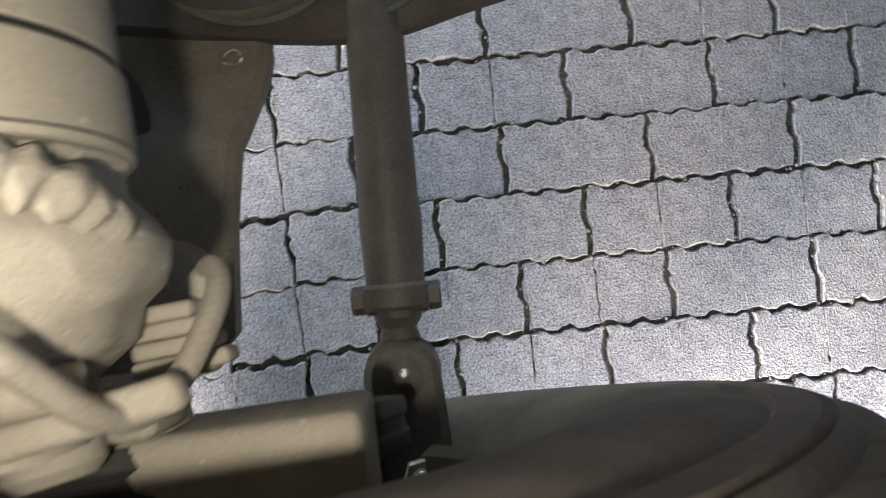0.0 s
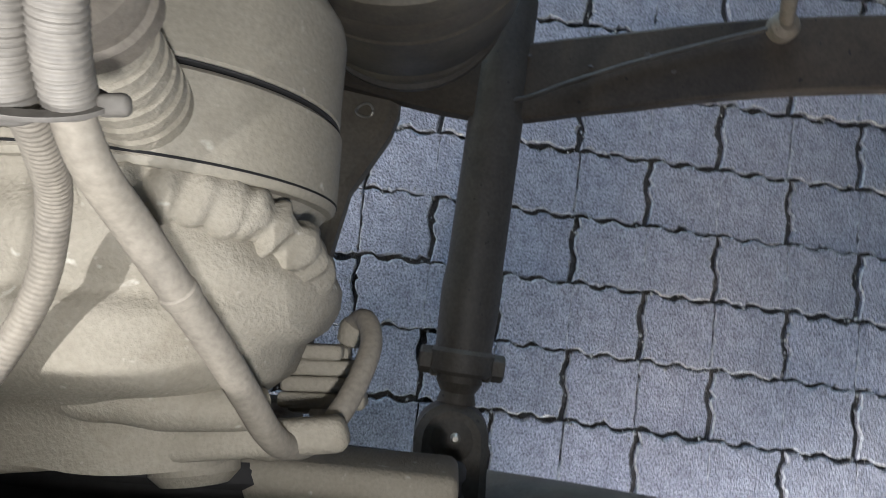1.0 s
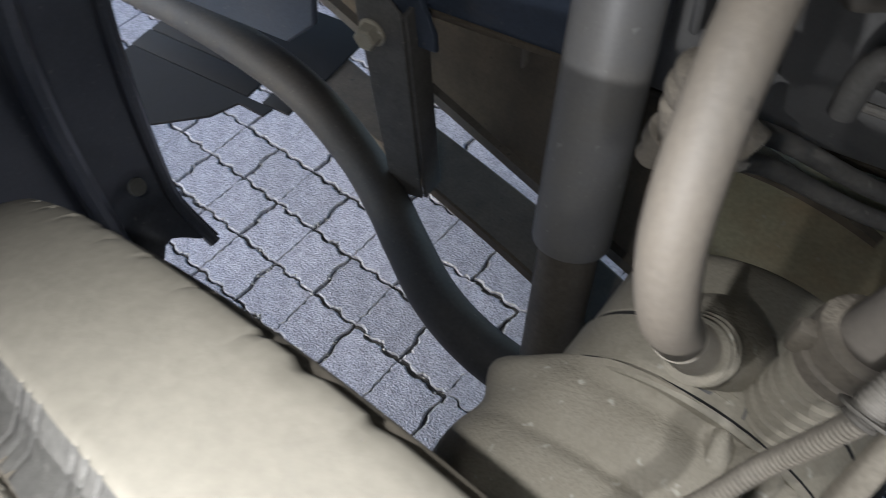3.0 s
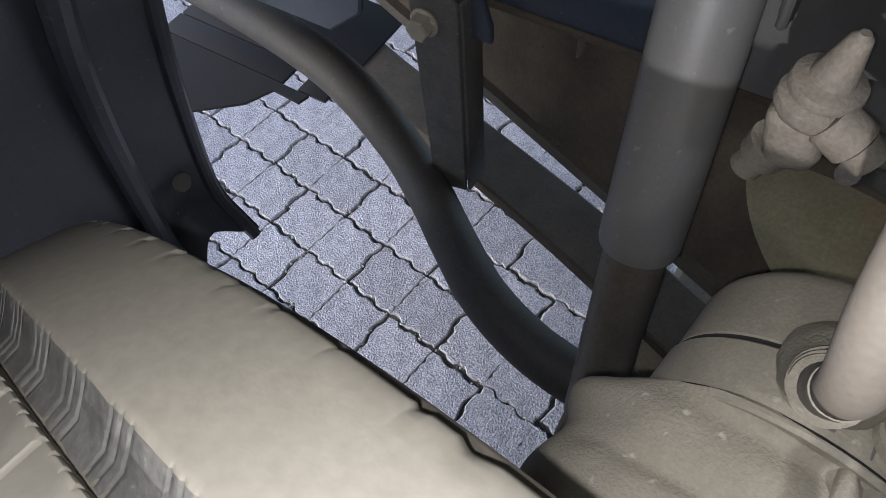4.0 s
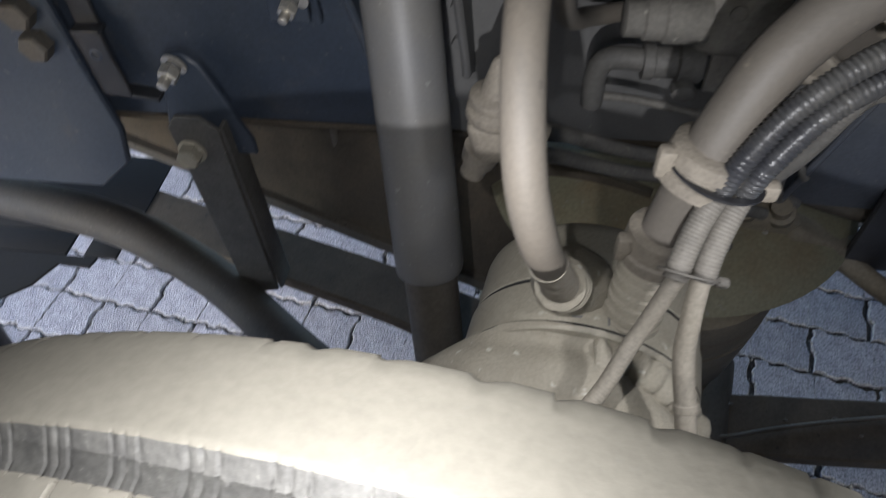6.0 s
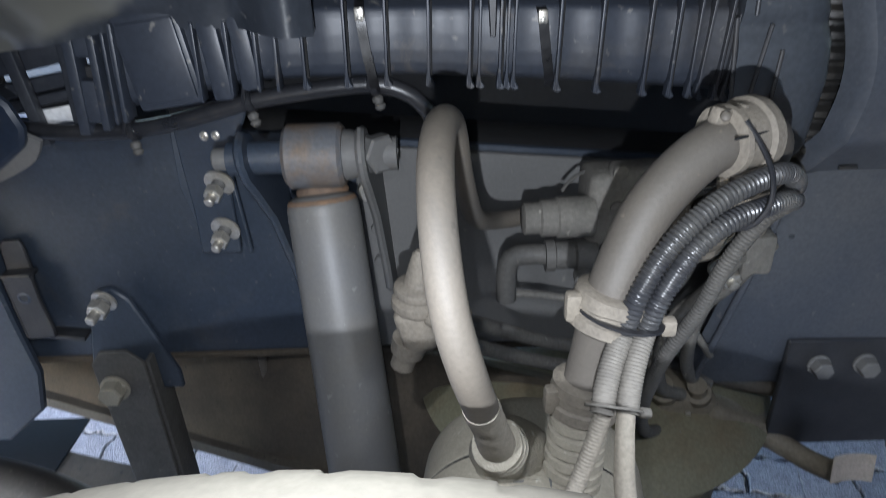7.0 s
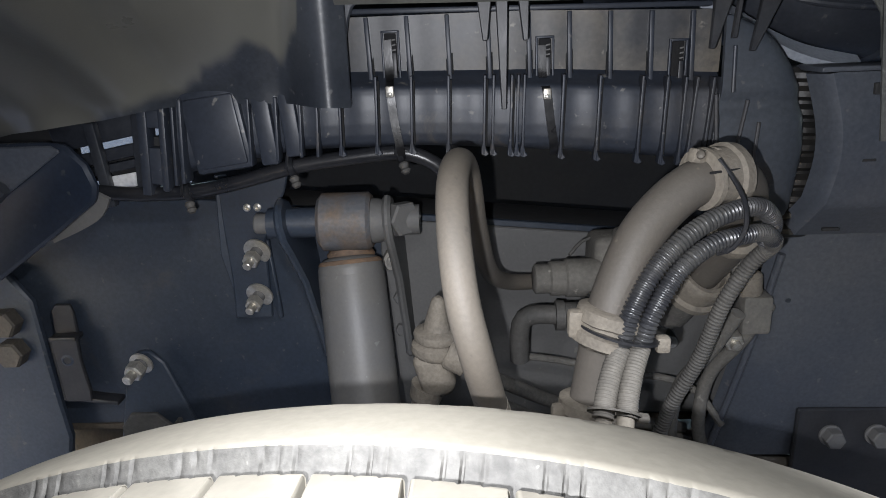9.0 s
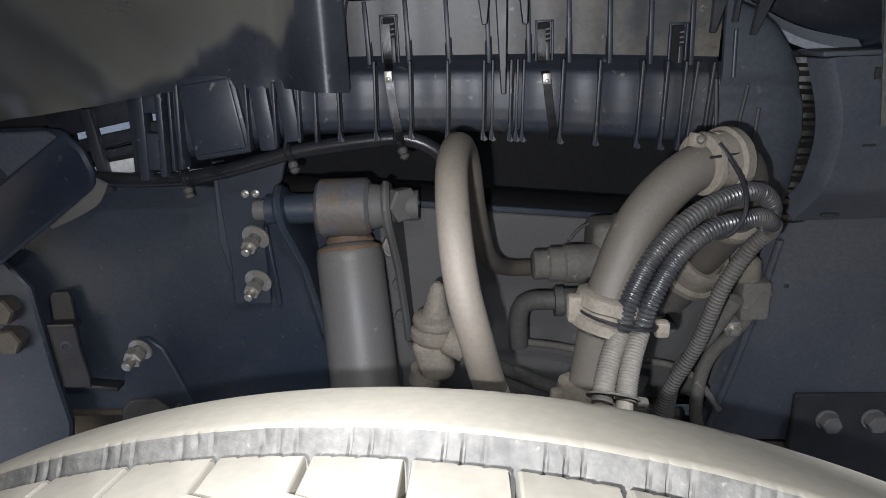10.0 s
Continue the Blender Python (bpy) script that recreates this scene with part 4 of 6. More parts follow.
def build_axle():
    a = thing("front_axle", (-0.16, 0.4, 0.36), "brown dusty forged axle beam under the truck", "axle")
    o = [(-0.27, 0.04), (-0.170, 0.035), (-0.146, 0.125), (-0.135, 0.165), (-0.108, 0.240), (-0.090, 0.262), (-0.056, 0.306), (-0.044, 0.332), (-0.028, 0.43), (-0.028, 1.25), (-0.24, 1.25), (-0.27, 0.42)]
    part("beam", prism(o, 0.045, Matrix.Translation((0, 0, 0.343)), 0.010), BROWN_STEEL, a)
    part("knuckle", lathe([(0.05, 0), (0.062, 0.02), (0.06, 0.15), (0.045, 0.18)], (-0.215, 0.10, 0.36), (0, 0, 1), 32), BROWN_STEEL, a)
    part("spindle", rod((-0.235, 0.10, 0.525), (-0.232, -0.06, 0.525), 0.06), BROWN_STEEL, a)
    part("cross_strap", box((0.15, 0.017, 0.010), (0.022, 0.349, 0.350), 0.002, (0, 0, -8)), BROWN_STEEL, a)
    r = thing("spring_eye_bolt", (-0.083, 0.334, 0.366), "small bright wire ring on the axle beam", "ring")
    part("wire_ring", sweep([Vector((-0.083 + 0.010 * math.cos(t), 0.334 + 0.008 * math.sin(t), 0.370 + 0.003 * math.sin(2 * t))) for t in [i * 2 * math.pi / 24 for i in range(24)]], ring(0.0016, 8)), ZINC, r)
    sp = thing("leaf_spring", (0.2, 0.38, 0.34), "brown dusty suspension spring leaf running lengthwise", "leaf spring")
    pts = [(-1.30, 0.83, 0.34), (-0.90, 0.672, 0.366), (-0.60, 0.572, 0.390), (-0.40, 0.505, 0.402), (-0.20, 0.44, 0.39), (0.05, 0.368, 0.352), (0.20, 0.366, 0.352), (0.45, 0.374, 0.352), (0.95, 0.352, 0.352)]
    part("leaf", sweep(spline(pts, 0.03), [(-0.0465, -0.010), (-0.043, -0.013), (0.043, -0.013), (0.0465, -0.010), (0.0465, 0.010), (0.043, 0.013), (-0.043, 0.013), (-0.0465, 0.010)]), UNDER_BROWN, sp)
    for x, y in ((0.118, 0.437 - 0.035), (0.105, 0.40), (0.19, 0.385), (0.26, 0.395), (0.29, 0.372)):
        part("stone_chip", lump((x, y - 0.012, 0.3655), (0.004, 0.003, 0.002), 8), DARK_STEEL, sp)
    cab = thing("level_sensor_cable", (0.2, 0.37, 0.37), "thin brown cable lying along the spring leaf", "cable")
    part("cable", tube([(0.09, 0.334, 0.371), (0.115, 0.338, 0.372), (0.16, 0.352, 0.371), (0.24, 0.372, 0.371), (0.34, 0.392, 0.372), (0.42, 0.405, 0.376)], 0.0032, 10), DARK_STEEL, cab)
    rodl = thing("level_sensor_rod", (0.42, 0.40, 0.36), "dusty level sensor drop rod with ball end", "rod")
    part("rod", tube([(0.42, 0.402, 0.385), (0.40, 0.43, 0.45), (0.38, 0.47, 0.55), (0.36, 0.49, 0.66)], 0.009, 14), BROWN_STEEL, rodl)
    part("ball_end", lathe([(0.010, 0), (0.018, 0.006), (0.018, 0.02), (0.012, 0.028)], (0.42, 0.402, 0.366), (0, 0, 1), 20), BROWN_STEEL, rodl)


build_axle()


def build_air_spring():
    s = thing("air_spring", (-0.03, 0.47, 0.37), "dusty brown air spring with wide pressed top plate", "air spring")
    prof = [(0.110, 0.0), (0.118, 0.006), (0.121, 0.018), (0.118, 0.028), (0.112, 0.034), (0.120, 0.044), (0.128, 0.055), (0.134, 0.12), (0.136, 0.150), (0.1335, 0.154), (0.1365, 0.158), (0.137, 0.185), (0.1345, 0.189), (0.1375, 0.193), (0.136, 0.225), (0.12, 0.235), (0.05, 0.237)]
    part("bellows", lathe(prof, (-0.022, 0.462, 0.415), (0, 0, 1), 72), BELLOWS, s, "ringed brown rubber bellows")
    def plate(u, v):
        a = 2 * math.pi * u
        rx, ry = 0.232, 0.232
        r = v
        z = 0.652 + 0.050 * (1 - r ** 2) ** 0.8 + (0.006 if v < 0.97 else 0.0)
        return (-0.020 + rx * r * math.cos(a), 0.568 + ry * r * math.sin(a), z)
    part("top_plate", sheet(plate, 72, 14, 0.005), OLIVE, s, "olive brown dished steel plate with rusty stain")
    part("seat", lathe([(0.10, 0), (0.115, 0.004), (0.115, 0.012), (0.10, 0.016)], (-0.022, 0.455, 0.402), (0, 0, 1), 48), DARK_STEEL, s)


build_air_spring()


def build_stabiliser():
    s = thing("stabiliser_bar", (-0.6, 0.45, 0.40), "thick dark painted stabiliser bar with an S-bend", "stabiliser bar")
    pts = [(-1.40, 0.60, 0.49), (-1.15, 0.575, 0.505), (-0.95, 0.545, 0.512), (-0.82, 0.525, 0.492), (-0.70, 0.488, 0.452), (-0.62, 0.445, 0.432), (-0.55, 0.397, 0.422), (-0.47, 0.345, 0.42), (-0.38, 0.312, 0.42), (-0.28, 0.300, 0.42), (-0.18, 0.30, 0.42)]
    part("bar", tube(pts, 0.034, 28, 0.012), STAB, s)
    part("lower_bracket", box((0.06, 0.10, 0.02), (-0.30, 0.36, 0.375), 0.004, (0, 0, 15)), DARK_STEEL, s)


build_stabiliser()


# ---- hoses from the chamber ----
def build_air_hose():
    h = thing("air_hose", (-0.18, 0.15, 0.90), "tan dusty rubber air hose looping up from the chamber", "hose")
    pts = [(-0.173, 0.172, 0.914), (-0.178, 0.157, 0.934), (-0.1815, 0.145, 0.956), (-0.188, 0.129, 0.988), (-0.196, 0.113, 1.028), (-0.2035, 0.116, 1.062), (-0.2075, 0.137, 1.093), (-0.2085, 0.170, 1.116), (-0.206, 0.208, 1.124), (-0.2015, 0.244, 1.118), (-0.197, 0.273, 1.098), (-0.190, 0.318, 1.043), (-0.180, 0.365, 0.992), (-0.160, 0.42, 0.960), (-0.128, 0.452, 0.947)]
    part("hose", sweep(spline(pts, 0.006), ring(0.0103, 28), (0.3, 0.2, 1), lambda s: 1.06 - 0.06 * min(s / 0.06, 1.0) if s < 0.30 else max(0.84, 1.0 - 1.6 * (s - 0.30))), TAN_HOSE, h)
    low, way = Vector((-0.166, 0.190, 0.890)), Vector((-0.014, -0.039, 0.048)).normalized()
    for d, r in ((0.030, 0.0190), (0.0375, 0.0180), (0.045, 0.0168)):
        part("collar_ring", bumpy(band(low + way * d, way, r - 0.004, 0.0080, 0.004), 0.0006, 120), DUSTY_CAST, h)
    part("cone", bumpy(lathe([(0.030, -0.008), (0.0285, 0.004), (0.0245, 0.014), (0.0205, 0.023), (0.0185, 0.030), (0.0172, 0.044), (0.0155, 0.0475), (0.0100, 0.0480)], low, way, 32, (1.0, 0.9)), 0.0028, 60), DUSTY_CAST, h)
    part("boot", bumpy(sweep(spline(pts[:4], 0.004), ring(0.0122, 28), (0.3, 0.2, 1), lambda s: 1.12 - 0.22 * min(1.0, s / 0.05)), 0.0008, 110), DUSTY_HOSE, h, "pale dust caked round the hose end")


build_air_hose()


def strap_clamp(name, at, way, r, label, strap):
    """A two-piece moulded clamp with a cable tie round it."""
    c = thing(name, at, label, "hose clamp", "hose clamps")
    at, way = Vector(at), Vector(way).normalized()
    if not strap and at.z > 1.05:              # wide clamp with a bolted ear and a dark parting line
        part("half_shell", bumpy(lathe([(r - 0.001, 0), (r + 0.0045, 0.0015), (r + 0.0050, 0.005), (r + 0.0036, 0.007), (r + 0.0042, 0.020), (r + 0.0068, 0.022), (r + 0.0064, 0.030), (r - 0.001, 0.032)], at - way * 0.010, way, 36), 0.0009, 90), DUSTY_PLASTIC, c)
        up = Vector((0, 0, 1))
        for d, h in ((-0.004, 0.010), (0.016, 0.007)):
            part("ear", bumpy(box((0.012, 0.008, h), at + way * d + up * (r + 0.003) - Vector((0.008, 0.006, 0.003)), 0.0018, (0, 15, 26), 2), 0.0004, 90), DUSTY_PLASTIC, c)
        part("parting_line", box((0.030, 0.0016, 0.0016), at + way * 0.006 + Vector((0.0, -0.0205, 0.0085)), 0.0004, (0, 0, 26)), HOLE, c, "dark joint between the two halves")
        part("clamp_bolt", lathe([(0.0028, 0), (0.0028, 0.003), (0.0018, 0.0036)], at - way * 0.008 + Vector((-0.005, -0.012, 0.019)), (-0.4, -1, 0.5), 14), DARK_STEEL, c)
        return c
    part("ring", bumpy(lathe([(r + 0.002, 0), (r + 0.0065, 0.003), (r + 0.0065, 0.010), (r + 0.0045, 0.0115), (r + 0.0045, 0.0165), (r + 0.0065, 0.018), (r + 0.006, 0.026), (r + 0.002, 0.028)], at - way * 0.014, way, 32), 0.0008, 90), DUSTY_PLASTIC, c)
    side = way.cross(Vector((0, -1, 0.2))).normalized()
    part("lug", box((0.011, 0.010, 0.020), at - side * (r + 0.006) + Vector((0, -0.006, 0)), 0.003), DUSTY_PLASTIC, c)
    if strap:
        part("lug", box((0.010, 0.009, 0.012), at + side * (r + 0.021) + Vector((0, -0.004, -0.002)), 0.0025), DUSTY_PLASTIC, c)
    if strap:
        loop = []
        for i in range(40):
            t = 2 * math.pi * i / 40
            loop.append(at + side * (0.007 + (r + 0.009) * math.cos(t)) + side.cross(way) * ((r + 0.0072 + 0.006 * max(0, math.cos(t - 0.6))) * math.sin(t) * -1) + Vector((0, -0.002, 0)))
        loop.append(loop[0])
        part("cable_tie", sweep(loop, [(-0.0022, -0.0008), (0.0022, -0.0008), (0.0022, 0.0008), (-0.0022, 0.0008)], way), CABLE, c, "black cable tie")
    return c


def build_big_hose():
    h = thing("brake_hose", (-0.115, 0.18, 0.885), "thick dusty rubber brake hose rising from the chamber", "hose")
    pts = [(-0.124, 0.172, 0.878), (-0.121, 0.179, 0.905), (-0.117, 0.185, 0.938), (-0.112, 0.187, 0.972), (-0.105, 0.189, 1.015), (-0.097, 0.195, 1.040), (-0.081, 0.206, 1.071), (-0.057, 0.217, 1.094), (-0.034, 0.226, 1.105), (-0.010, 0.241, 1.103), (0.008, 0.259, 1.091), (0.021, 0.285, 1.067), (0.028, 0.314, 1.036), (0.025, 0.340, 1.008), (0.019, 0.360, 0.984), (0.012, 0.384, 0.956)]
    part("hose", tube(pts, 0.0160, 28, 0.006), BRAKE_HOSE, h)
    for k in range(6):
        part("boot_ring", band((-0.1240 + 0.0009 * k, 0.1720 + 0.0018 * k, 0.882 + 0.0088 * k), (0.1, 0.2, 1), 0.0155 - 0.0002 * k, 0.0080, 0.0052), DUSTY_CAST, h)
    strap_clamp("hose_clamp", (-0.1155, 0.186, 0.944), (0.10, 0.1, 1), 0.0172, "dusty moulded clamp low on the brake hose", False)
    strap_clamp("hose_clamp", (-0.1055, 0.188, 1.012), (0.25, 0.08, 1), 0.0172, "dusty moulded clamp strapped round hose and conduits", True)
    strap_clamp("hose_clamp", (-0.030, 0.228, 1.1055), (1, 0.5, 0.0), 0.0172, "dusty moulded clamp at the top of the bend", False)
    t = thing("cable_tie", (-0.02, 0.2, 1.08), "black cable tie holding the conduits to the hose", "cable tie")
    part("strap", tube([(-0.030, 0.212, 1.122), (-0.022, 0.206, 1.110), (-0.017, 0.196, 1.096), (-0.017, 0.190, 1.080), (-0.024, 0.190, 1.066), (-0.032, 0.196, 1.060)], 0.0016, 8, 0.003), CABLE, t)
    part("head", box((0.009, 0.006, 0.006), (-0.030, 0.193, 1.0655), 0.001, (0, 20, 10)), CABLE, t)
    a = thing("conduit", (-0.1, 0.17, 0.95), "glossy black corrugated conduit strapped along the brake hose", "conduit", "conduits on the brake hose")
    qa = [(-0.100, 0.170, 1.004), (-0.092, 0.172, 1.032), (-0.075, 0.180, 1.059), (-0.049, 0.191, 1.079), (-0.020, 0.203, 1.088), (0.005, 0.220, 1.085), (0.026, 0.245, 1.066), (0.032, 0.268, 1.045)]
    part("corrugated_tube", corrugated(qa, 0.0062, 0.0030, depth=0.09), CORRUGATED, a)
    part("dusty_tail", corrugated([(-0.1165, 0.1385, 0.9705), (-0.113, 0.148, 0.981), (-0.107, 0.160, 0.993), (-0.100, 0.170, 1.004)], 0.0070, 0.0022, depth=0.03), TAIL_DUST, a)
    b = thing("conduit", (-0.09, 0.17, 0.95), "dusty black corrugated conduit strapped along the brake hose", "conduit", "conduits on the brake hose")
    qb = [(-0.086, 0.172, 1.004), (-0.079, 0.173, 1.027), (-0.061, 0.181, 1.054), (-0.037, 0.192, 1.068), (-0.011, 0.205, 1.070), (0.010, 0.222, 1.066), (0.030, 0.250, 1.052), (0.040, 0.275, 1.038), (0.030, 0.285, 1.020), (0.014, 0.292, 0.982), (0.001, 0.302, 0.925), (-0.018, 0.312, 0.870), (-0.024, 0.330, 0.80), (0.0, 0.38, 0.72), (0.03, 0.42, 0.68)]
    part("corrugated_tube", corrugated(qb[:7], 0.0060, 0.0030, depth=0.09), CORRUGATED, b)
    part("dusty_run", corrugated(qb[6:], 0.0066, 0.0033, depth=0.05), CORRUGATED_DUST, b)
    part("dusty_tail", corrugated([(-0.1015, 0.1385, 0.9705), (-0.0985, 0.148, 0.981), (-0.093, 0.160, 0.993), (-0.086, 0.172, 1.004)], 0.0068, 0.0022, depth=0.03), TAIL_DUST, b)
    k = thing("cable_tie", (-0.109, 0.140, 0.973), "dusty cable tie holding both sensor leads together", "cable tie")
    way = Vector((-0.2, -0.68, -0.70)).normalized()
    side = Vector((1, -0.1, -0.15)).normalized()
    lift = side.cross(way).normalized()
    loop = [Vector((-0.109, 0.1405, 0.973)) + side * (0.0158 * math.cos(q)) + lift * (0.0084 * math.sin(q)) for q in [2 * math.pi * i / 36 for i in range(37)]]
    part("strap", sweep(loop, [(-0.0019, -0.0007), (0.0019, -0.0007), (0.0019, 0.0007), (-0.0019, 0.0007)], way), TAIL_DUST, k)
    part("head", bumpy(box((0.008, 0.006, 0.0055), Vector((-0.109, 0.1405, 0.973)) + side * 0.0182, 0.002, (20, 10, 0), 3), 0.0005, 90), TAIL_DUST, k)


build_big_hose()
# ---- valve, pipes and fittings on the rail ----
def build_valve():
    v = thing("brake_valve", (-0.050, 0.435, 0.920), "dusty cast brake relay valve with pipe fittings on the rail", "valve")
    part("body", bumpy(box((0.085, 0.055, 0.075), (-0.030, 0.435, 0.968), 0.010, seg=3), 0.004, 55), GREY_CAST, v)
    part("cover", bumpy(box((0.066, 0.03, 0.03), (-0.020, 0.423, 0.998), 0.008, seg=3), 0.003, 60), GREY_CAST, v)
    for x, z in ((-0.045, 0.99), (0.005, 0.99), (-0.045, 0.955), (0.0, 0.955)):
        part("cover_screw", lathe([(0.007, 0), (0.007, 0.006), (0.004, 0.008)], (x, 0.411, z + 0.02), (0, -1, 0), 14), GREY_CAST, v)
    part("port", lathe([(0.019, 0), (0.020, 0.002), (0.020, 0.034), (0.018, 0.036), (0.018, 0.050), (0.0155, 0.052), (0.0155, 0.066), (0.012, 0.068)], (-0.066, 0.413, 0.965), (-1, -0.02, 0), 24), GREY_CAST, v)
    part("side_port", lathe([(0.016, 0), (0.017, 0.002), (0.017, 0.02), (0.014, 0.022), (0.014, 0.04), (0.016, 0.041), (0.016, 0.05)], (-0.060, 0.415, 0.922), (-1, 0, 0), 20), GRIMY_CAST, v)
    part("elbow", tube([(-0.108, 0.417, 0.922), (-0.128, 0.419, 0.922), (-0.142, 0.421, 0.917), (-0.147, 0.423, 0.900), (-0.147, 0.425, 0.866)], 0.0105, 16), GRIMY_CAST, v)
    part("drain_plug", lathe([(0.010, 0), (0.010, 0.012), (0.006, 0.014)], (-0.073, 0.407, 0.905), (0, -1, -0.2), 16), GRIMY_CAST, v)
    p = thing("steel_pipe", (-0.100, 0.465, 0.860), "thin grey brake pipe clipped along the chassis rail", "pipe", "rail pipes")
    part("pipe", tube([(-0.147, 0.432, 0.868), (-0.140, 0.445, 0.860), (-0.100, 0.457, 0.848), (-0.040, 0.461, 0.832), (0.030, 0.457, 0.820), (0.060, 0.450, 0.805), (0.085, 0.440, 0.770)], 0.0042, 10), GREY_CAST, p)
    p = thing("steel_pipe", (-0.080, 0.465, 1.010), "thin grey pipe looping over the relay valve", "pipe", "rail pipes")
    part("pipe", tube([(-0.094, 0.430, 0.984), (-0.080, 0.438, 0.996), (-0.055, 0.442, 1.002), (-0.030, 0.442, 0.999)], 0.0018, 10), GRIMY_CAST, p)


build_valve()


def build_tee():
    t = thing("tee_fitting", (-0.235, 0.45, 0.83), "tan dusty plastic tee fitting on the rail", "pipe fitting")
    part("cone", bumpy(lathe([(0.003, 0), (0.006, 0.003), (0.0085, 0.014), (0.0120, 0.028), (0.0130, 0.031), (0.0205, 0.034), (0.0215, 0.037), (0.0205, 0.041), (0.0165, 0.043), (0.0225, 0.047), (0.0230, 0.052), (0.0215, 0.056), (0.0160, 0.060)], (-0.228, 0.322, 0.984), (-0.08, 0.0, -1), 28), 0.0006, 90), DUSTY_PLASTIC, t)
    part("body", bumpy(box((0.033, 0.029, 0.046), (-0.234, 0.317, 0.912), 0.010, (0, -14, 0), 3), 0.002, 70), DUSTY_PLASTIC, t)
    part("branch", lathe([(0.013, 0), (0.015, 0.003), (0.015, 0.02), (0.012, 0.022), (0.012, 0.034)], (-0.222, 0.312, 0.934), (1, -0.1, -0.5), 20), DUSTY_PLASTIC, t)
    part("outlet", lathe([(0.017, 0), (0.015, 0.014), (0.011, 0.016), (0.011, 0.03)], (-0.240, 0.319, 0.896), (-0.35, 0, -1), 20), DUSTY_PLASTIC, t)
    for k, (dz, dx) in enumerate(((0.0, 0.0), (-0.028, 0.012))):
        p = thing("air_pipe", (-0.1, 0.47, 0.78), "dusty dark plastic air pipe running back from the tee", "pipe", "air pipes")
        part("pipe", tube([(-0.208 + dx, 0.320, 0.920 + dz), (-0.17, 0.375, 0.868 + dz), (-0.10, 0.420, 0.812 + dz), (-0.02, 0.47, 0.760 + dz), (0.06, 0.49, 0.735 + dz)], 0.0075, 12), GREY_CAST, p)


build_tee()


def build_rail_right():
    b = thing("hose_bracket", (0.005, 0.420, 0.870), "dusty bracket plate with bolts behind the conduits", "bracket")
    o = [(-0.055, 0.060), (0.075, 0.072), (0.085, 0.040), (0.060, 0.0), (0.012, 0.0), (0.004, -0.030), (-0.020, -0.040), (-0.055, -0.030)]
    part("plate", prism(o, 0.005, upright(0.003, 0.422, 0.920), 0.0015), GREY_CAST, b)
    fixing("bolt_head", (0.015, 0.460, 0.882), (0.1, -1, 0), 0.020, b, 0.012, 0.0, RAIL_GREY)
    part("bolt_shank", rod((0.015, 0.420, 0.885), (0.015, 0.480, 0.885), 0.008), RAIL_GREY, b)
    fixing("nut", (0.074, 0.428, 0.897), (0.10, -1, -0.35), 0.0185, b, 0.0165, 0.006, lift=0.010)
    f = thing("hose_union", (0.05, 0.36, 0.95), "dusty flanged union where the big hose meets the bracket", "pipe fitting")
    part("collar", bumpy(lathe([(0.018, 0.004), (0.0195, 0.010), (0.024, 0.011), (0.0265, 0.008), (0.0275, 0.0), (0.0265, -0.012), (0.031, -0.014), (0.031, -0.020), (0.022, -0.022)], (0.0185, 0.361, 0.982), (0.25, -0.62, 0.74), 32), 0.0006, 90), DUSTY_PLASTIC, f)
    part("pipe", rod((0.016, 0.370, 0.972), (0.006, 0.412, 0.925), 0.021), GREY_CAST, f)
    part("upper_collar", bumpy(lathe([(0.0165, 0), (0.0225, 0.002), (0.0235, 0.006), (0.0225, 0.012), (0.0165, 0.014)], (0.027, 0.309, 1.043), (0.10, 0.70, -0.70), 30), 0.0005, 90), DUSTY_PLASTIC, f, "yellowed plastic collar")
    s = thing("pressure_switch", (0.095, 0.410, 0.940), "dusty translucent plastic pressure switch on the bracket", "switch")
    part("body", box((0.030, 0.030, 0.042), (0.091, 0.408, 0.925), 0.004), GREY_CAST, s)
    part("cap", lathe([(0.013, 0), (0.014, 0.004), (0.014, 0.02), (0.010, 0.024)], (0.085, 0.408, 0.945), (-0.1, 0, 1), 18), DUSTY_PLASTIC, s)
    for k, (x0, y0) in enumerate(((0.020, 0.40), (0.058, 0.42))):
        p = thing("air_pipe", (x0, y0, 0.8), "dusty grey plastic air pipe hanging down the rail", "pipe", "air pipes")
        part("pipe", tube([(x0 + 0.045, y0 - 0.02, 0.935), (x0 + 0.030, y0, 0.885), (x0 + 0.008, y0 + 0.02, 0.835), (x0, y0 + 0.02, 0.78), (x0 + 0.012, y0 + 0.03, 0.735), (x0 + 0.04, y0 + 0.04, 0.715)], 0.0075, 14), GREY_CAST, p)
    v = thing("leveling_valve", (0.07, 0.47, 0.64), "grimy brown level valve with pipe unions under the rail", "valve")
    part("body", bumpy(box((0.070, 0.055, 0.050), (0.070, 0.465, 0.690), 0.014, (0, 18, 0), 3), 0.005, 50), BROWN_STEEL, v)
    part("arm", bumpy(box((0.11, 0.040, 0.035), (0.140, 0.455, 0.658), 0.010, (0, 24, 0), 3), 0.004, 50), BROWN_STEEL, v)
    for x, z in ((0.045, 0.705), (0.085, 0.70)):
        part("union", lathe([(0.014, 0), (0.016, 0.003), (0.016, 0.014), (0.011, 0.016), (0.011, 0.03)], (x, 0.452, z), (-0.3, -0.4, 1), 16), BROWN_STEEL, v)
    for dx, dz in ((-0.02, -0.025), (0.012, -0.03), (-0.005, 0.004)):
        part("bright_chip", box((0.006, 0.004, 0.004), (0.075 + dx, 0.436, 0.685 + dz), 0.001), ZINC, v)
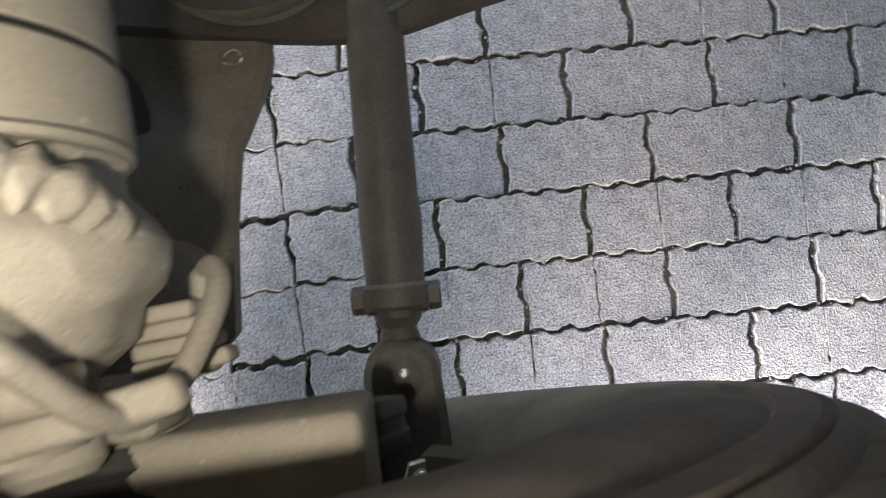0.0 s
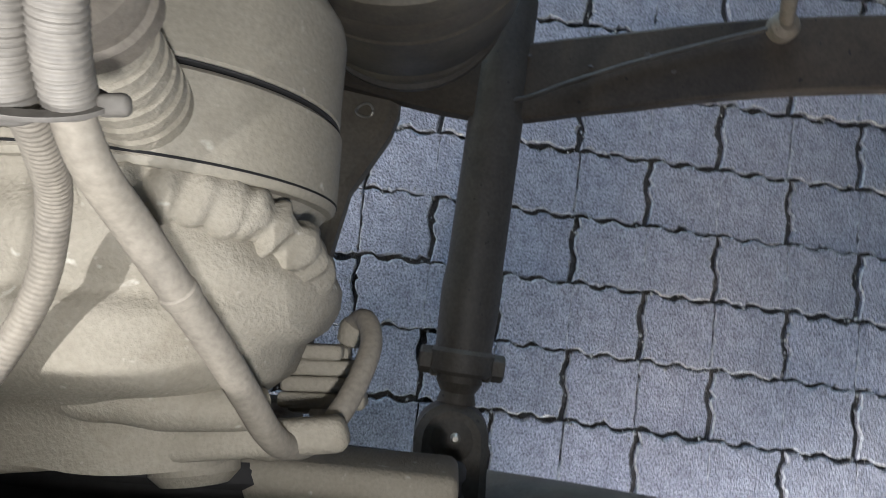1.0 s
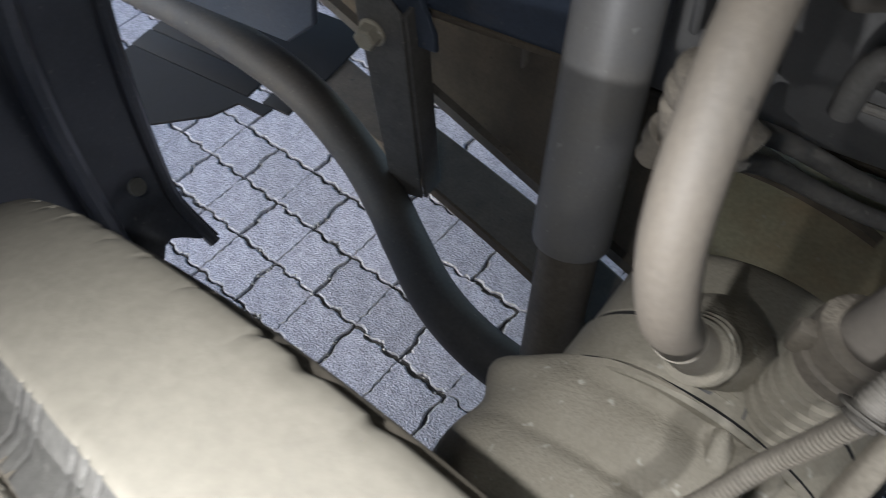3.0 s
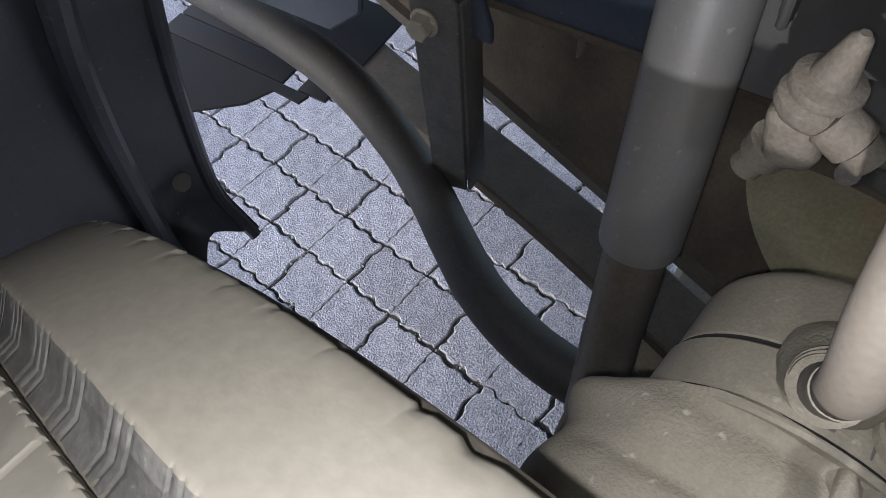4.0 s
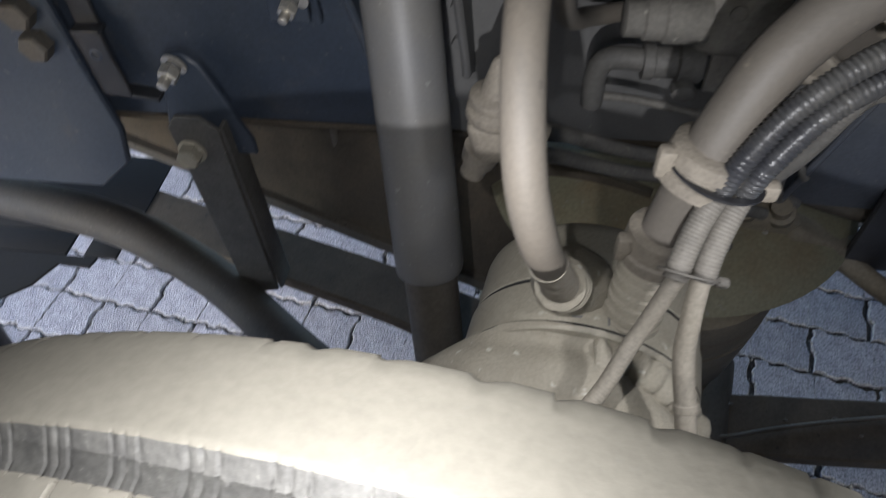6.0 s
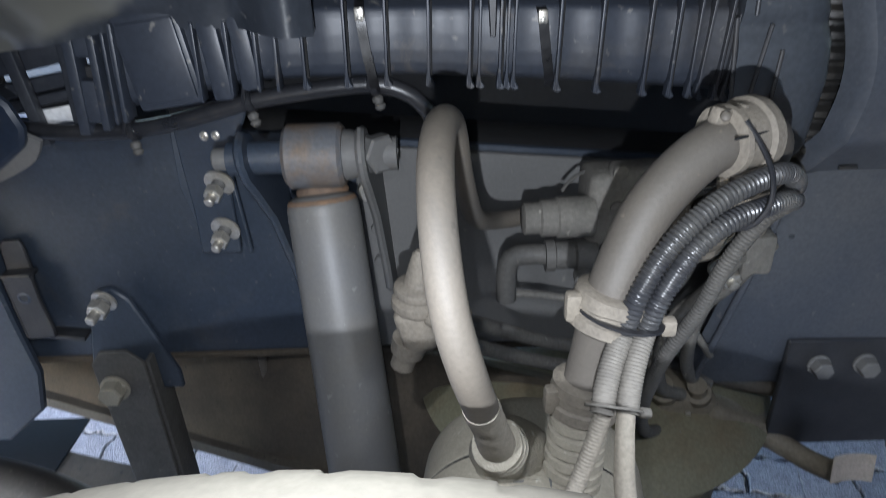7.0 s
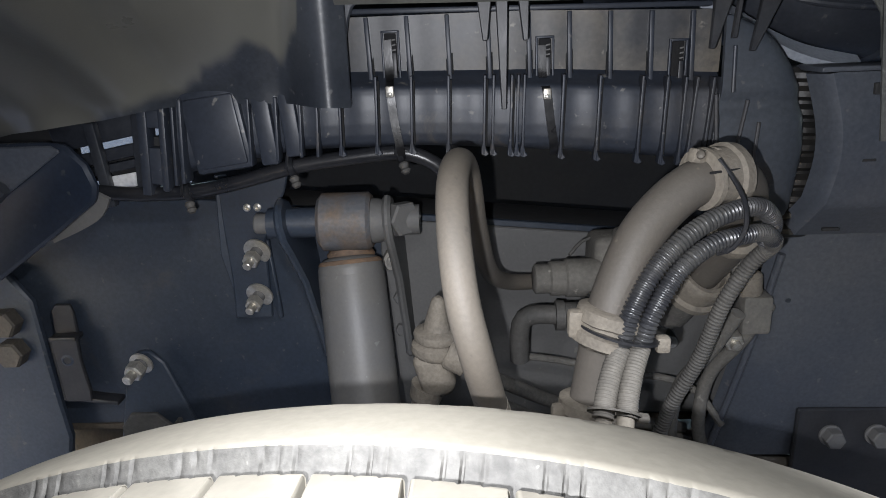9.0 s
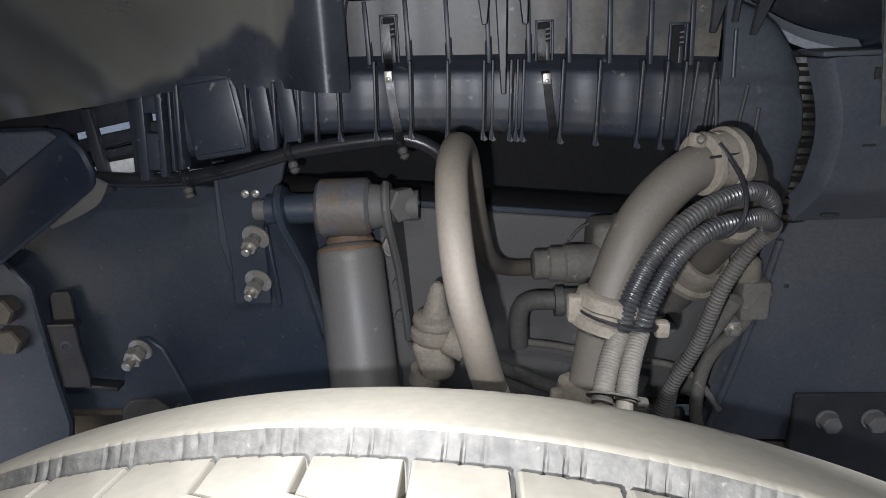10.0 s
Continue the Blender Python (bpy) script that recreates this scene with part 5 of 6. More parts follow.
    h = thing("lower_hose", (0.2, 0.42, 0.62), "dirty rubber hose crossing under the chassis rail", "hose")
    part("hose", tube([(0.14, 0.455, 0.660), (0.18, 0.44, 0.640), (0.215, 0.41, 0.632), (0.232, 0.385, 0.640)], 0.013, 18), BROWN_STEEL, h)
    h = thing("wiring_loom", (0.2, 0.5, 0.72), "dark taped wiring loom along the rail's lower edge", "cable")
    part("loom", tube([(-0.05, 0.50, 0.712), (0.05, 0.49, 0.722), (0.15, 0.475, 0.700), (0.24, 0.46, 0.690), (0.36, 0.455, 0.685), (0.6, 0.46, 0.69)], 0.011, 14), DARK_STEEL, h)
    g = thing("paper_tag", (0.222, 0.363, 0.66), "cream paper tag hanging from the hose", "tag")
    part("card", sheet(lambda u, v: (0.203 + 0.046 * u, 0.363 + 0.004 * math.sin(3 * u) - 0.006 * v, 0.690 - 0.034 * v), 8, 6, 0.0012), WHITE_TAG, g)


build_rail_right()


# ---- air duct above the rail ----
DUCT = 0.395


def build_duct():
    d = thing("air_duct", (-0.25, 0.45, 1.08), "black ribbed plastic air duct above the chassis rail", "air duct")

    def bottom(x):
        return 1.108 - 0.115 * max(0.0, x + 0.24) ** 1.25 - 0.17 * max(0.0, -0.36 - x)

    def ledge(x):
        return 1.168 - 0.055 * max(0.0, x + 0.12) - 0.004 * min(1.0, max(0.0, (x + 0.30) / 0.18))

    def top_of(x):
        return 1.227 - 0.030 * max(0.0, x + 0.15)

    # the lower half bulges out; a sloping shoulder leads up to the flat upper half
    steps = [(0.0, 0.016), (0.04, 0.008), (0.10, 0.0035), (0.22, 0.0008), (0.40, -0.0004), (0.62, -0.0004), (0.82, 0.0004), (0.93, 0.0018), (0.98, 0.0048), (1.0, 0.010)]

    def face(u, v):
        x = -0.475 + 0.512 * u
        if v <= 0.5:
            k = v / 0.5
            z = bottom(x) + (ledge(x) - bottom(x)) * k
            for (a, ya), (b, yb) in zip(steps, steps[1:]):
                if a <= k <= b:
                    y = DUCT - 0.006 + ya + (yb - ya) * (k - a) / (b - a)
        elif v <= 0.6:
            k = (v - 0.5) / 0.1
            z, y = ledge(x) + 0.010 * k, DUCT + 0.004 + 0.016 * k
        else:
            k = (v - 0.6) / 0.4
            z, y = ledge(x) + 0.010 + (top_of(x) - ledge(x) - 0.010) * k, DUCT + 0.020 - 0.003 * k
        y += 0.0008 * math.sin(x * 176) * (1 if v < 0.5 else 0.5)
        return (x, y, z)
    part("lower_face", sheet(lambda u, v: face(u, 0.605 * v), 110, 40, 0.004), DUCT_PLASTIC, d, "blue-black lower half")
    part("upper_face", sheet(lambda u, v: face(u, 0.605 + 0.395 * v), 60, 10, 0.004), DUCT_UPPER, d, "upper half filmed with brown dust")
    for k in range(9):
        x = -0.287 + 0.0371 * k
        z0, z1 = ledge(x) - 0.003, top_of(x) - 0.001
        # black strips paint the shaded crevices on both sides of the rib
        part("rib_shade_strip", box((0.0014, 0.003, z1 - z0), (x + 0.0028, DUCT + 0.0168, (z0 + z1) / 2), 0.0, (0, -1.5, 0)), HOLE, d)
        part("rib_shade_strip", box((0.0010, 0.003, z1 - z0), (x - 0.0026, DUCT + 0.0168, (z0 + z1) / 2), 0.0, (0, -1.5, 0)), HOLE, d)
        part("upper_rib", box((0.0040, 0.012, z1 - z0), (x, DUCT + 0.015, (z0 + z1) / 2), 0.0008, (0, -1.5, 0)), DUCT_PLASTIC, d)
    lower = [(-0.315, 1), (-0.281, 1), (-0.2485, 1), (-0.2145, 1), (-0.1815, 1), (-0.1735, 0.8), (-0.1570, 1), (-0.1510, 0.7), (-0.1455, 0.8), (-0.1105, 1), (-0.0775, 1), (-0.0395, 1), (-0.0175, 1), (-0.001, 0.9), (0.0080, 0.8), (0.0220, 1), (0.0290, 1)]
    for x, deep in lower:
        z0, z1 = bottom(x) - 0.004, ledge(x) + 0.007
        rib = box((0.0024, 0.013 * deep, z1 - z0), (x, DUCT - 0.0055, (z0 + z1) / 2), 0.0006, (0, 2.0 if x < 0.0 else 4.0, 0))
        tilt = math.tan(radians(2.0 if x < 0.0 else 4.0))
        foot = prism([(-0.0012, 0.010), (0.0012, 0.010), (0.0024, 0.002), (0.0050, -0.002), (0.0020, -0.004), (-0.0026, -0.002)], 0.009 * deep, upright(x - tilt * (z1 - z0) / 2, DUCT - 0.0065, z0 + 0.002), 0.0006)
        part("rib", join(rib, foot), DUCT_PLASTIC, d)
        if deep == 1:
            # black strip paints the shaded crevice beside the rib
            part("rib_shade_strip", box((0.0016, 0.003, z1 - z0 - 0.012), (x + 0.0024, DUCT - 0.0072, (z0 + z1) / 2 + 0.002), 0.0, (0, 2.0 if x < 0.0 else 4.0, 0)), HOLE, d)
    for x, deep in ((-0.400, 0.9), (-0.374, 1), (-0.352, 0.8), (-0.336, 1)):
        z0 = bottom(x) - 0.004
        part("rib", box((0.0028, 0.016 * deep, 1.160 - z0), (x, DUCT - 0.009, (z0 + 1.160) / 2), 0.0006, (0, 3, 0)), DUCT_PLASTIC, d)
    # seam lines of a rectangular boss
    for x in (-0.1380, -0.0920):
        part("seam", box((0.0012, 0.002, 0.036), (x, DUCT + 0.0165, 1.204), 0.0), DUCT_PLASTIC, d)
    part("top_ledge", box((0.330, 0.050, 0.005), (-0.140, DUCT + 0.033, 1.2290), 0.0015, (0, 0.9, 0)), DUCT_PLASTIC, d)
    for x, z0, z1 in ((-0.2665, 1.167, 1.212), (-0.124, 1.160, 1.202), (-0.002, 1.151, 1.195)):
        zm, h = (z0 + z1) / 2, z1 - z0
        # solid black box: the slot's unlit hollow is put into its colour
        part("slot", box((0.0115, 0.006, h), (x, DUCT + 0.0160, zm), 0.0015), HOLE, d)
        for s in (-0.0075, 0.0075):
            part("slot_frame", box((0.0022, 0.008, h + 0.004), (x + s, DUCT + 0.0150, zm), 0.0007), DUCT_PLASTIC, d)
        part("slot_frame", box((0.0170, 0.008, 0.0022), (x, DUCT + 0.0150, z1 + 0.001), 0.0007), DUCT_PLASTIC, d)
        part("slot_bar", box((0.0045, 0.003, h * 0.55), (x + 0.0030, DUCT + 0.0125, z0 + h * 0.33), 0.0008), HANGER, d)
        for k in range(3):
            part("slot_tooth", box((0.004, 0.003, 0.0016), (x + 0.003, DUCT + 0.0125, z0 + h * (0.66 + 0.1 * k)), 0.0004, (0, -12, 0)), RAIL_GREY, d)
        if x < -0.05:
            flat = [(-0.0038, -0.0007), (0.0038, -0.0007), (0.0038, 0.0007), (-0.0038, 0.0007)]
            way = [(x - 0.003, DUCT + 0.012, z1 - 0.006), (x - 0.002, DUCT + 0.009, z0 + 0.006), (x - 0.0005, DUCT - 0.010, z0 - 0.004), (x + 0.002, DUCT - 0.012, 1.135), (x + 0.006, DUCT - 0.011, 1.108), (x + 0.007, DUCT - 0.006, 1.098)]
            tie = part("strap", sweep(spline(way, 0.004), flat, (0, -1, 0)), STRAP, d, "shiny black tie strap")
            part("buckle", join(box((0.0076, 0.0045, 0.0100), (x - 0.0005, DUCT - 0.0125, z0 - 0.006), 0.0012), lathe([(0.0022, 0), (0.0022, 0.001), (0.0012, 0.0016)], (x - 0.0005, DUCT - 0.0147, z0 - 0.0082), (0, -1, 0), 12)), ZINC, tie, "shiny metal buckle")
    # moulded boxes towards the front
    part("box_panel", join(box((0.056, 0.014, 0.078), (-0.4325, DUCT - 0.005, 1.131), 0.004, (0, -7, 0)), box((0.048, 0.006, 0.066), (-0.4325, DUCT - 0.011, 1.130), 0.0025, (0, -7, 0))), DUCT_PLASTIC, d)
    part("box_panel", box((0.017, 0.016, 0.066), (-0.3860, DUCT - 0.006, 1.130), 0.003, (0, -4, 0)), DUCT_PLASTIC, d)
    part("box_panel", box((0.016, 0.014, 0.060), (-0.3625, DUCT - 0.005, 1.134), 0.003, (0, -4, 0)), DUCT_PLASTIC, d)
    part("box_edge", box((0.0045, 0.022, 0.080), (-0.4650, DUCT - 0.006, 1.122), 0.002, (0, 5, 0)), DUCT_PLASTIC, d)
    part("box_edge", box((0.0035, 0.020, 0.080), (-0.4735, DUCT - 0.004, 1.120), 0.0015, (0, 5, 0)), DUCT_PLASTIC, d)
    left = join(box((0.0095, 0.020, 0.082), (-0.5045, DUCT - 0.001, 1.112), 0.002, (0, 5, 0)), box((0.0070, 0.020, 0.082), (-0.4855, DUCT - 0.001, 1.115), 0.002, (0, 5, 0)), box((0.026, 0.018, 0.036), (-0.4970, DUCT, 1.099), 0.002, (0, 5, 0)), box((0.026, 0.018, 0.018), (-0.4930, DUCT, 1.144), 0.002, (0, 5, 0)))
    part("slotted_box", left, DUCT_PLASTIC, d)
    part("box_sill", box((0.014, 0.012, 0.010), (-0.4960, DUCT + 0.008, 1.121), 0.001), DARK, d)
    # hanging brackets of the arch
    for x0, x1, z, legs in ((-0.190, -0.141, 1.2385, ((-0.187, -0.174, -0.1800, 1.202), (-0.171, -0.160, -0.1642, 1.143), (-0.152, -0.142, -0.1450, 1.201))), (0.011, 0.077, 1.2315, ((0.014, 0.030, 0.0150, 1.188), (0.034, 0.038, 0.0330, 1.196), (0.054, 0.072, 0.0495, 1.185)))):
        part("hanger_top", box((x1 - x0, 0.034, 0.006), ((x0 + x1) / 2, DUCT - 0.024, z), 0.0015), HANGER, d)
        for a, b, tip, low in legs:
            part("hanger_leg", prism([(a, z), (b, z), (tip + 0.0022, low), (tip - 0.0022, low)], 0.006, upright(0, DUCT - 0.025, 0), 0.0008), HANGER, d)

    edge = [(0.0, 0.097), (0.06, 0.109), (0.22, 0.113), (0.36, 0.116), (0.53, 0.113), (0.66, 0.107), (0.77, 0.097), (0.88, 0.082), (0.95, 0.065), (1.0, 0.040)]

    def tail(u, v):
        # rounded end turning away
        xm = next(xa + (xb - xa) * (v - a) / (b - a) for (a, xa), (b, xb) in zip(edge, edge[1:]) if v <= b)
        x = 0.030 + (xm - 0.030) * math.sin(u * math.pi / 2)
        z = 1.024 + 0.191 * v
        y = DUCT - 0.018 + 0.030 * u ** 4 + 0.012 * max(0.0, v - 0.62) + 0.006 * math.exp(-((v - 0.60) / 0.05) ** 2)
        return (x, y, z)
    part("tail", sheet(tail, 30, 40, 0.005), TAIL_PLASTIC, d, "smooth blue-black rounded end")
    part("tail_rim", sweep([Vector(tail(1.0, k / 30)) + Vector((0, 0.004, 0)) for k in range(30)], ring(0.0026, 8), (0, -1, 0)), TAIL_PLASTIC, d)
    for xa, za, xb, zb in ((0.024, 1.149, 0.029, 1.085), (0.052, 1.143, 0.044, 1.090), (0.064, 1.123, 0.061, 1.078), (0.037, 1.190, 0.038, 1.150)):
        part("tail_rib", rod((xa, DUCT - 0.020, za), (xb, DUCT - 0.021, zb), 0.0018, seg=10), DUCT_PLASTIC, d)
    e = thing("intake_bellows", (0.13, 0.42, 1.10), "dark ribbed rubber intake bellows behind the duct", "bellows")
    prof = [(0.026, 0.0)]
    for k in range(10):
        prof += [(0.027, 0.0165 * k + 0.001), (0.034, 0.0165 * k + 0.005), (0.034, 0.0165 * k + 0.010), (0.027, 0.0165 * k + 0.0145)]
    part("bellows", lathe(prof, (0.121, 0.432, 1.004), (0.03, 0, 1), 36), DARK_RUBBER, e)


build_duct()


def build_duct_right():
    p = thing("side_box", (0.2, 0.40, 1.02), "dark blue-grey moulded plastic box with slots", "plastic box")

    def front(u, v):
        x = 0.111 + 0.014 * math.sin(v * math.pi) * (1 - u) + 0.22 * u
        z = 1.012 + 0.152 * v
        y = 0.372 + 0.03 * max(0, 0.25 - v) / 0.25 - 0.008 * math.exp(-((v - 0.62) / 0.3) ** 2) + 0.02 * max(0, 0.04 - u) / 0.04
        return (x, y, z)
    part("front", sheet(front, 110, 20, 0.005), LINER_BLUE, p)
    part("top_edge", box((0.22, 0.05, 0.005), (0.220, 0.392, 1.167), 0.002), LINER_BLUE, p)
    # dark boxes on the face paint the shade inside the slots
    part("slot", box((0.013, 0.004, 0.0045), (0.1575, 0.362, 1.089), 0.0008), DARK, p)
    part("slot", box((0.005, 0.004, 0.010), (0.156, 0.3625, 1.150), 0.0008), DARK, p)
    part("slot", box((0.016, 0.004, 0.003), (0.142, 0.378, 1.020), 0.0008), DARK, p)
    q = thing("splash_shield", (0.3, 0.44, 0.7), "dark blue-grey plastic splash shield behind the wheel", "splash shield")

    def panel(u, v):
        x = 0.072 + 0.046 * v ** 0.8 + 0.45 * u
        z = 0.72 + 0.292 * v
        y = 0.462 - 0.050 * v + 0.018 * max(0, 0.05 - u) / 0.05 - 0.015 * u
        return (x, y, z)
    part("sheet", sheet(panel, 24, 20, 0.005), LINER_BLUE, q)
    part("edge_bead", tube([(0.076, 0.448, 0.735), (0.092, 0.436, 0.82), (0.105, 0.424, 0.90), (0.116, 0.412, 0.985)], 0.004, 10), LINER_BLUE, q)
    for x, z in ((0.135, 0.93), (0.175, 0.90), (0.215, 0.96)):
        part("clip", lathe([(0.004, 0), (0.0045, 0.001), (0.002, 0.002)], (x, 0.4605 - 0.05 * (z - 0.72) / 0.292 - 0.015 * (x - 0.1) / 0.45, z), (0, -1, -0.15), 12), BLACK_PLASTIC, q)
    st = thing("step_bracket", (0.25, 0.44, 0.70), "dark step bracket with two hexagon bolts", "bracket")
    part("plate", prism([(-0.06, 0.055), (0.12, 0.055), (0.12, -0.10), (-0.06, -0.10)], 0.008, upright(0.228, 0.440, 0.735), 0.002), HANGER, st)
    for x in (0.206, 0.257):
        fixing("bolt_head", (x, 0.435, 0.758), (0, -1, 0), 0.020, st, 0.013, mat=RAIL_GREY)
    l = thing("grey_lip", (0.1, 0.43, 1.19), "pale grey edge of an upper moulding", "moulding")
    part("lip", sweep(spline([(0.012, 0.43, 1.237), (0.035, 0.43, 1.226), (0.085, 0.432, 1.196), (0.125, 0.432, 1.178), (0.175, 0.43, 1.166)], 0.01), [(-0.012, -0.004), (0.012, -0.004), (0.012, 0.004), (-0.012, 0.004)], (0, -0.5, 1)), PALE_LIP, l)
    u = thing("upper_duct", (0.14, 0.55, 1.26), "smooth black plastic upper intake duct", "air duct")
    part("tube", tube([(-0.02, 0.62, 1.30), (0.08, 0.56, 1.275), (0.18, 0.53, 1.255), (0.35, 0.53, 1.25)], 0.085, 40), BLACK_PLASTIC, u)
    part("seam", tube([(-0.02, 0.545, 1.262), (0.08, 0.482, 1.240), (0.18, 0.452, 1.220), (0.35, 0.452, 1.215)], 0.004, 10), BLACK_PLASTIC, u)
    part("collar", band((0.24, 0.53, 1.2535), (1, 0, -0.02), 0.085, 0.025, 0.006, 40), BLACK_PLASTIC, u)


build_duct_right()


def build_cable():
    c = thing("battery_cable", (-0.4, 0.405, 1.07), "black sheathed cable clipped along the duct", "cable")
    pts = [(-0.62, 0.40, 1.080), (-0.545, 0.398, 1.0715), (-0.511, 0.397, 1.070), (-0.472, 0.396, 1.071), (-0.432, 0.395, 1.077), (-0.398, 0.395, 1.085), (-0.364, 0.395, 1.093), (-0.320, 0.395, 1.099), (-0.265, 0.395, 1.103), (-0.239, 0.395, 1.097), (-0.223, 0.396, 1.085), (-0.213, 0.402, 1.064), (-0.205, 0.42, 1.02)]
    part("sheath", tube(pts, 0.0072, 16), CABLE, c)
    for x, z, y in ((-0.472, 1.065, 0.390), (-0.367, 1.087, 0.389), (-0.262, 1.097, 0.389)):
        k = thing("cable_clip", (x, y, z), "small grimy plastic cable clip", "clip", "cable clips")
        part("loop", band((x, y + 0.006, z + 0.006), (1, 0, 0.25), 0.0072, 0.007, 0.0025, 18), CABLE, k)
        part("stud", lathe([(0.004, 0), (0.005, 0.002), (0.0035, 0.006), (0.005, 0.008), (0.003, 0.011)], (x + 0.003, y - 0.004, z - 0.002), (0.4, -0.5, -1), 14), GRIMY_CAST, k)
        part("strap_end", box((0.003, 0.002, 0.026), (x - 0.001, y - 0.004, z + 0.018), 0.0005, (0, 12, 0)), CABLE, k)


build_cable()


# ---- wheel arch liner ----
def build_liner():
    g = thing("wheel_arch_liner", (-0.3, 0.2, 1.15), "grey scuffed plastic wheel arch liner with a large window", "wheel arch")

    def flap(u, v):
        # u from the window towards the front, v upwards and outwards
        low = 1.150 + 0.006 * math.sin(math.pi * min(1, u / 0.5)) - 0.030 * max(0, u - 0.42) / 0.58 - 0.04 * max(0, u - 0.7)
        z = low + 0.26 * v ** 0.85
        fold = 0.022 * math.exp(-((u - 0.042) / 0.042) ** 2) * (1 - 0.4 * v) - 0.010 * math.exp(-((u - 0.125) / 0.035) ** 2) * (1 - v) + 0.030 * math.exp(-((u - 0.42 - 0.25 * v) / 0.06) ** 2) + 0.012 * math.exp(-((u - 0.62 - 0.2 * v) / 0.05) ** 2) - 0.008 * math.exp(-((u - 0.22) / 0.09) ** 2) * (1 - v) - 0.012 * math.exp(-((u - 0.36) / 0.10) ** 2)
        lean = 0.10 + 0.90 * min(1.0, max(0.0, (u - 0.04) / 0.30)) ** 1.5
        y = 0.372 - 0.62 * v ** 1.35 * lean - fold + 0.03 * u
        x = -0.200 - 0.171 * max(y + 0.237, 0.05) - 0.46 * u
        return (x, y, z)
    part("front_flap", sheet(flap, 220, 48, 0.004), FLAP_PLASTIC, g, "blue-black flap with moulded folds, paler above an uneven line")
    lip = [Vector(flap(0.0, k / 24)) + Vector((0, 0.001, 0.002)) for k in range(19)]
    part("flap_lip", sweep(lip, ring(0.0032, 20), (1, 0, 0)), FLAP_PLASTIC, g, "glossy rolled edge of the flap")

    def roof(u, v):
        x = -0.304 + 0.50 * u
        return (x, 0.345 - 0.62 * v ** 1.2, 1.238 + 0.0 * u + 0.17 * v ** 0.8 - 0.010 * u)
    part("roof", sheet(roof, 20, 20, 0.004), GREY_PLASTIC, g)
    left_corner = [(-0.3015, 1.205), (-0.298, 1.223), (-0.294, 1.233), (-0.287, 1.240), (-0.277, 1.2435), (-0.262, 1.2445), (-0.262, 1.262), (-0.325, 1.262), (-0.325, 1.205)]
    part("window_corner", prism(left_corner, 0.004, upright(0, 0.372, 0), 0.0015), FLAP_PLASTIC, g)
    right_corner = [(0.098, 1.2285), (0.115, 1.2280), (0.126, 1.2255), (0.134, 1.2205), (0.140, 1.212), (0.1435, 1.195), (0.146, 1.175), (0.185, 1.175), (0.185, 1.252), (0.098, 1.252)]
    part("window_corner", prism(right_corner, 0.005, upright(0, 0.347, 0), 0.0015), GREY_PLASTIC, g)

    def side(u, v):
        return (0.138 + 0.016 * (1 - v) + 0.30 * u, 0.345 - 0.30 * u ** 1.5, 1.108 + 0.122 * v)
    part("rear_strip", sheet(side, 16, 12, 0.004), GREY_PLASTIC, g)
    f = thing("front_mudguard", (-0.8, 0.0, 0.43), "black worn plastic mudguard ahead of the wheel", "mudguard")
    edge = spline([(-0.80, 0.270, 0.433), (-0.845, 0.272, 0.490), (-0.852, 0.278, 0.545), (-0.832, 0.280, 0.645), (-0.800, 0.282, 0.765), (-0.765, 0.290, 0.88), (-0.70, 0.30, 1.00), (-0.60, 0.32, 1.10)], 0.02)

    def guard(u, v):
        p = edge[min(int(u * (len(edge) - 1)), len(edge) - 1)]
        w = v
        bite = math.exp(-((w - 0.09) / 0.05) ** 2) * max(0.0, 1 - 5 * u)
        return (p.x - 0.02 * math.sin(w * 9) * 0.4 + 0.01 * w - 0.02 * bite, p.y - 0.62 * w, p.z + 0.035 * bite + 0.010 * math.sin(w * 7) + (0.02 * w if u > 0.9 else 0))
    part("panel", sheet(guard, len(edge) - 1, 48, 0.004), BLACK_PLASTIC, f)
    part("lip", sweep([p + Vector((0.004, -0.012, 0.0)) for p in edge], ring(0.009, 10)), BLACK_PLASTIC, f)
    part("fold", sweep([p + Vector((0.010, -0.11, 0.0)) for p in edge], ring(0.014, 10)), BLACK_PLASTIC, f)
    part("rivet", lathe([(0.012, 0), (0.011, 0.004), (0.005, 0.005)], (-0.812, 0.215, 0.60), (1, 0.1, 0.4), 18), GREY_PLASTIC, f)
    l = thing("cab_corner_panel", (-0.62, 0.36, 1.05), "dark blue painted cab corner panel with a rounded tip", "panel")
    o = [(-0.20, 0.076), (-0.02, 0.077), (0.002, 0.074), (0.018, 0.055), (0.024, 0.035), (0.020, 0.020), (-0.026, -0.012), (-0.09, -0.055), (-0.20, -0.12)]
    part("skin", prism(o, 0.010, upright(-0.566, 0.362, 1.052), 0.003), CAB_BLUE, l)
    # flat plate: the lighter look of the bevel is put into its colour
    part("upper_facet", prism([(-0.80, 1.1275), (-0.574, 1.1265), (-0.566, 1.121), (-0.632, 1.078), (-0.80, 0.962)], 0.004, upright(0, 0.3545, 0), 0.0015), LINER_BLUE, l, "paler upper plate with the light on the bevel painted in")
    part("grey_flange", sweep(spline([(-0.545, 0.372, 1.076), (-0.556, 0.376, 1.060), (-0.580, 0.380, 1.047), (-0.612, 0.384, 1.034)], 0.008), [(-0.0075, -0.002), (0.0075, -0.002), (0.0075, 0.002), (-0.0075, 0.002)], (0, -1, 0)), RAIL_GREY, l)
    s = thing("grille_frame", (-0.56, 0.42, 1.10), "black plastic grille frame with open slots to daylight", "grille")
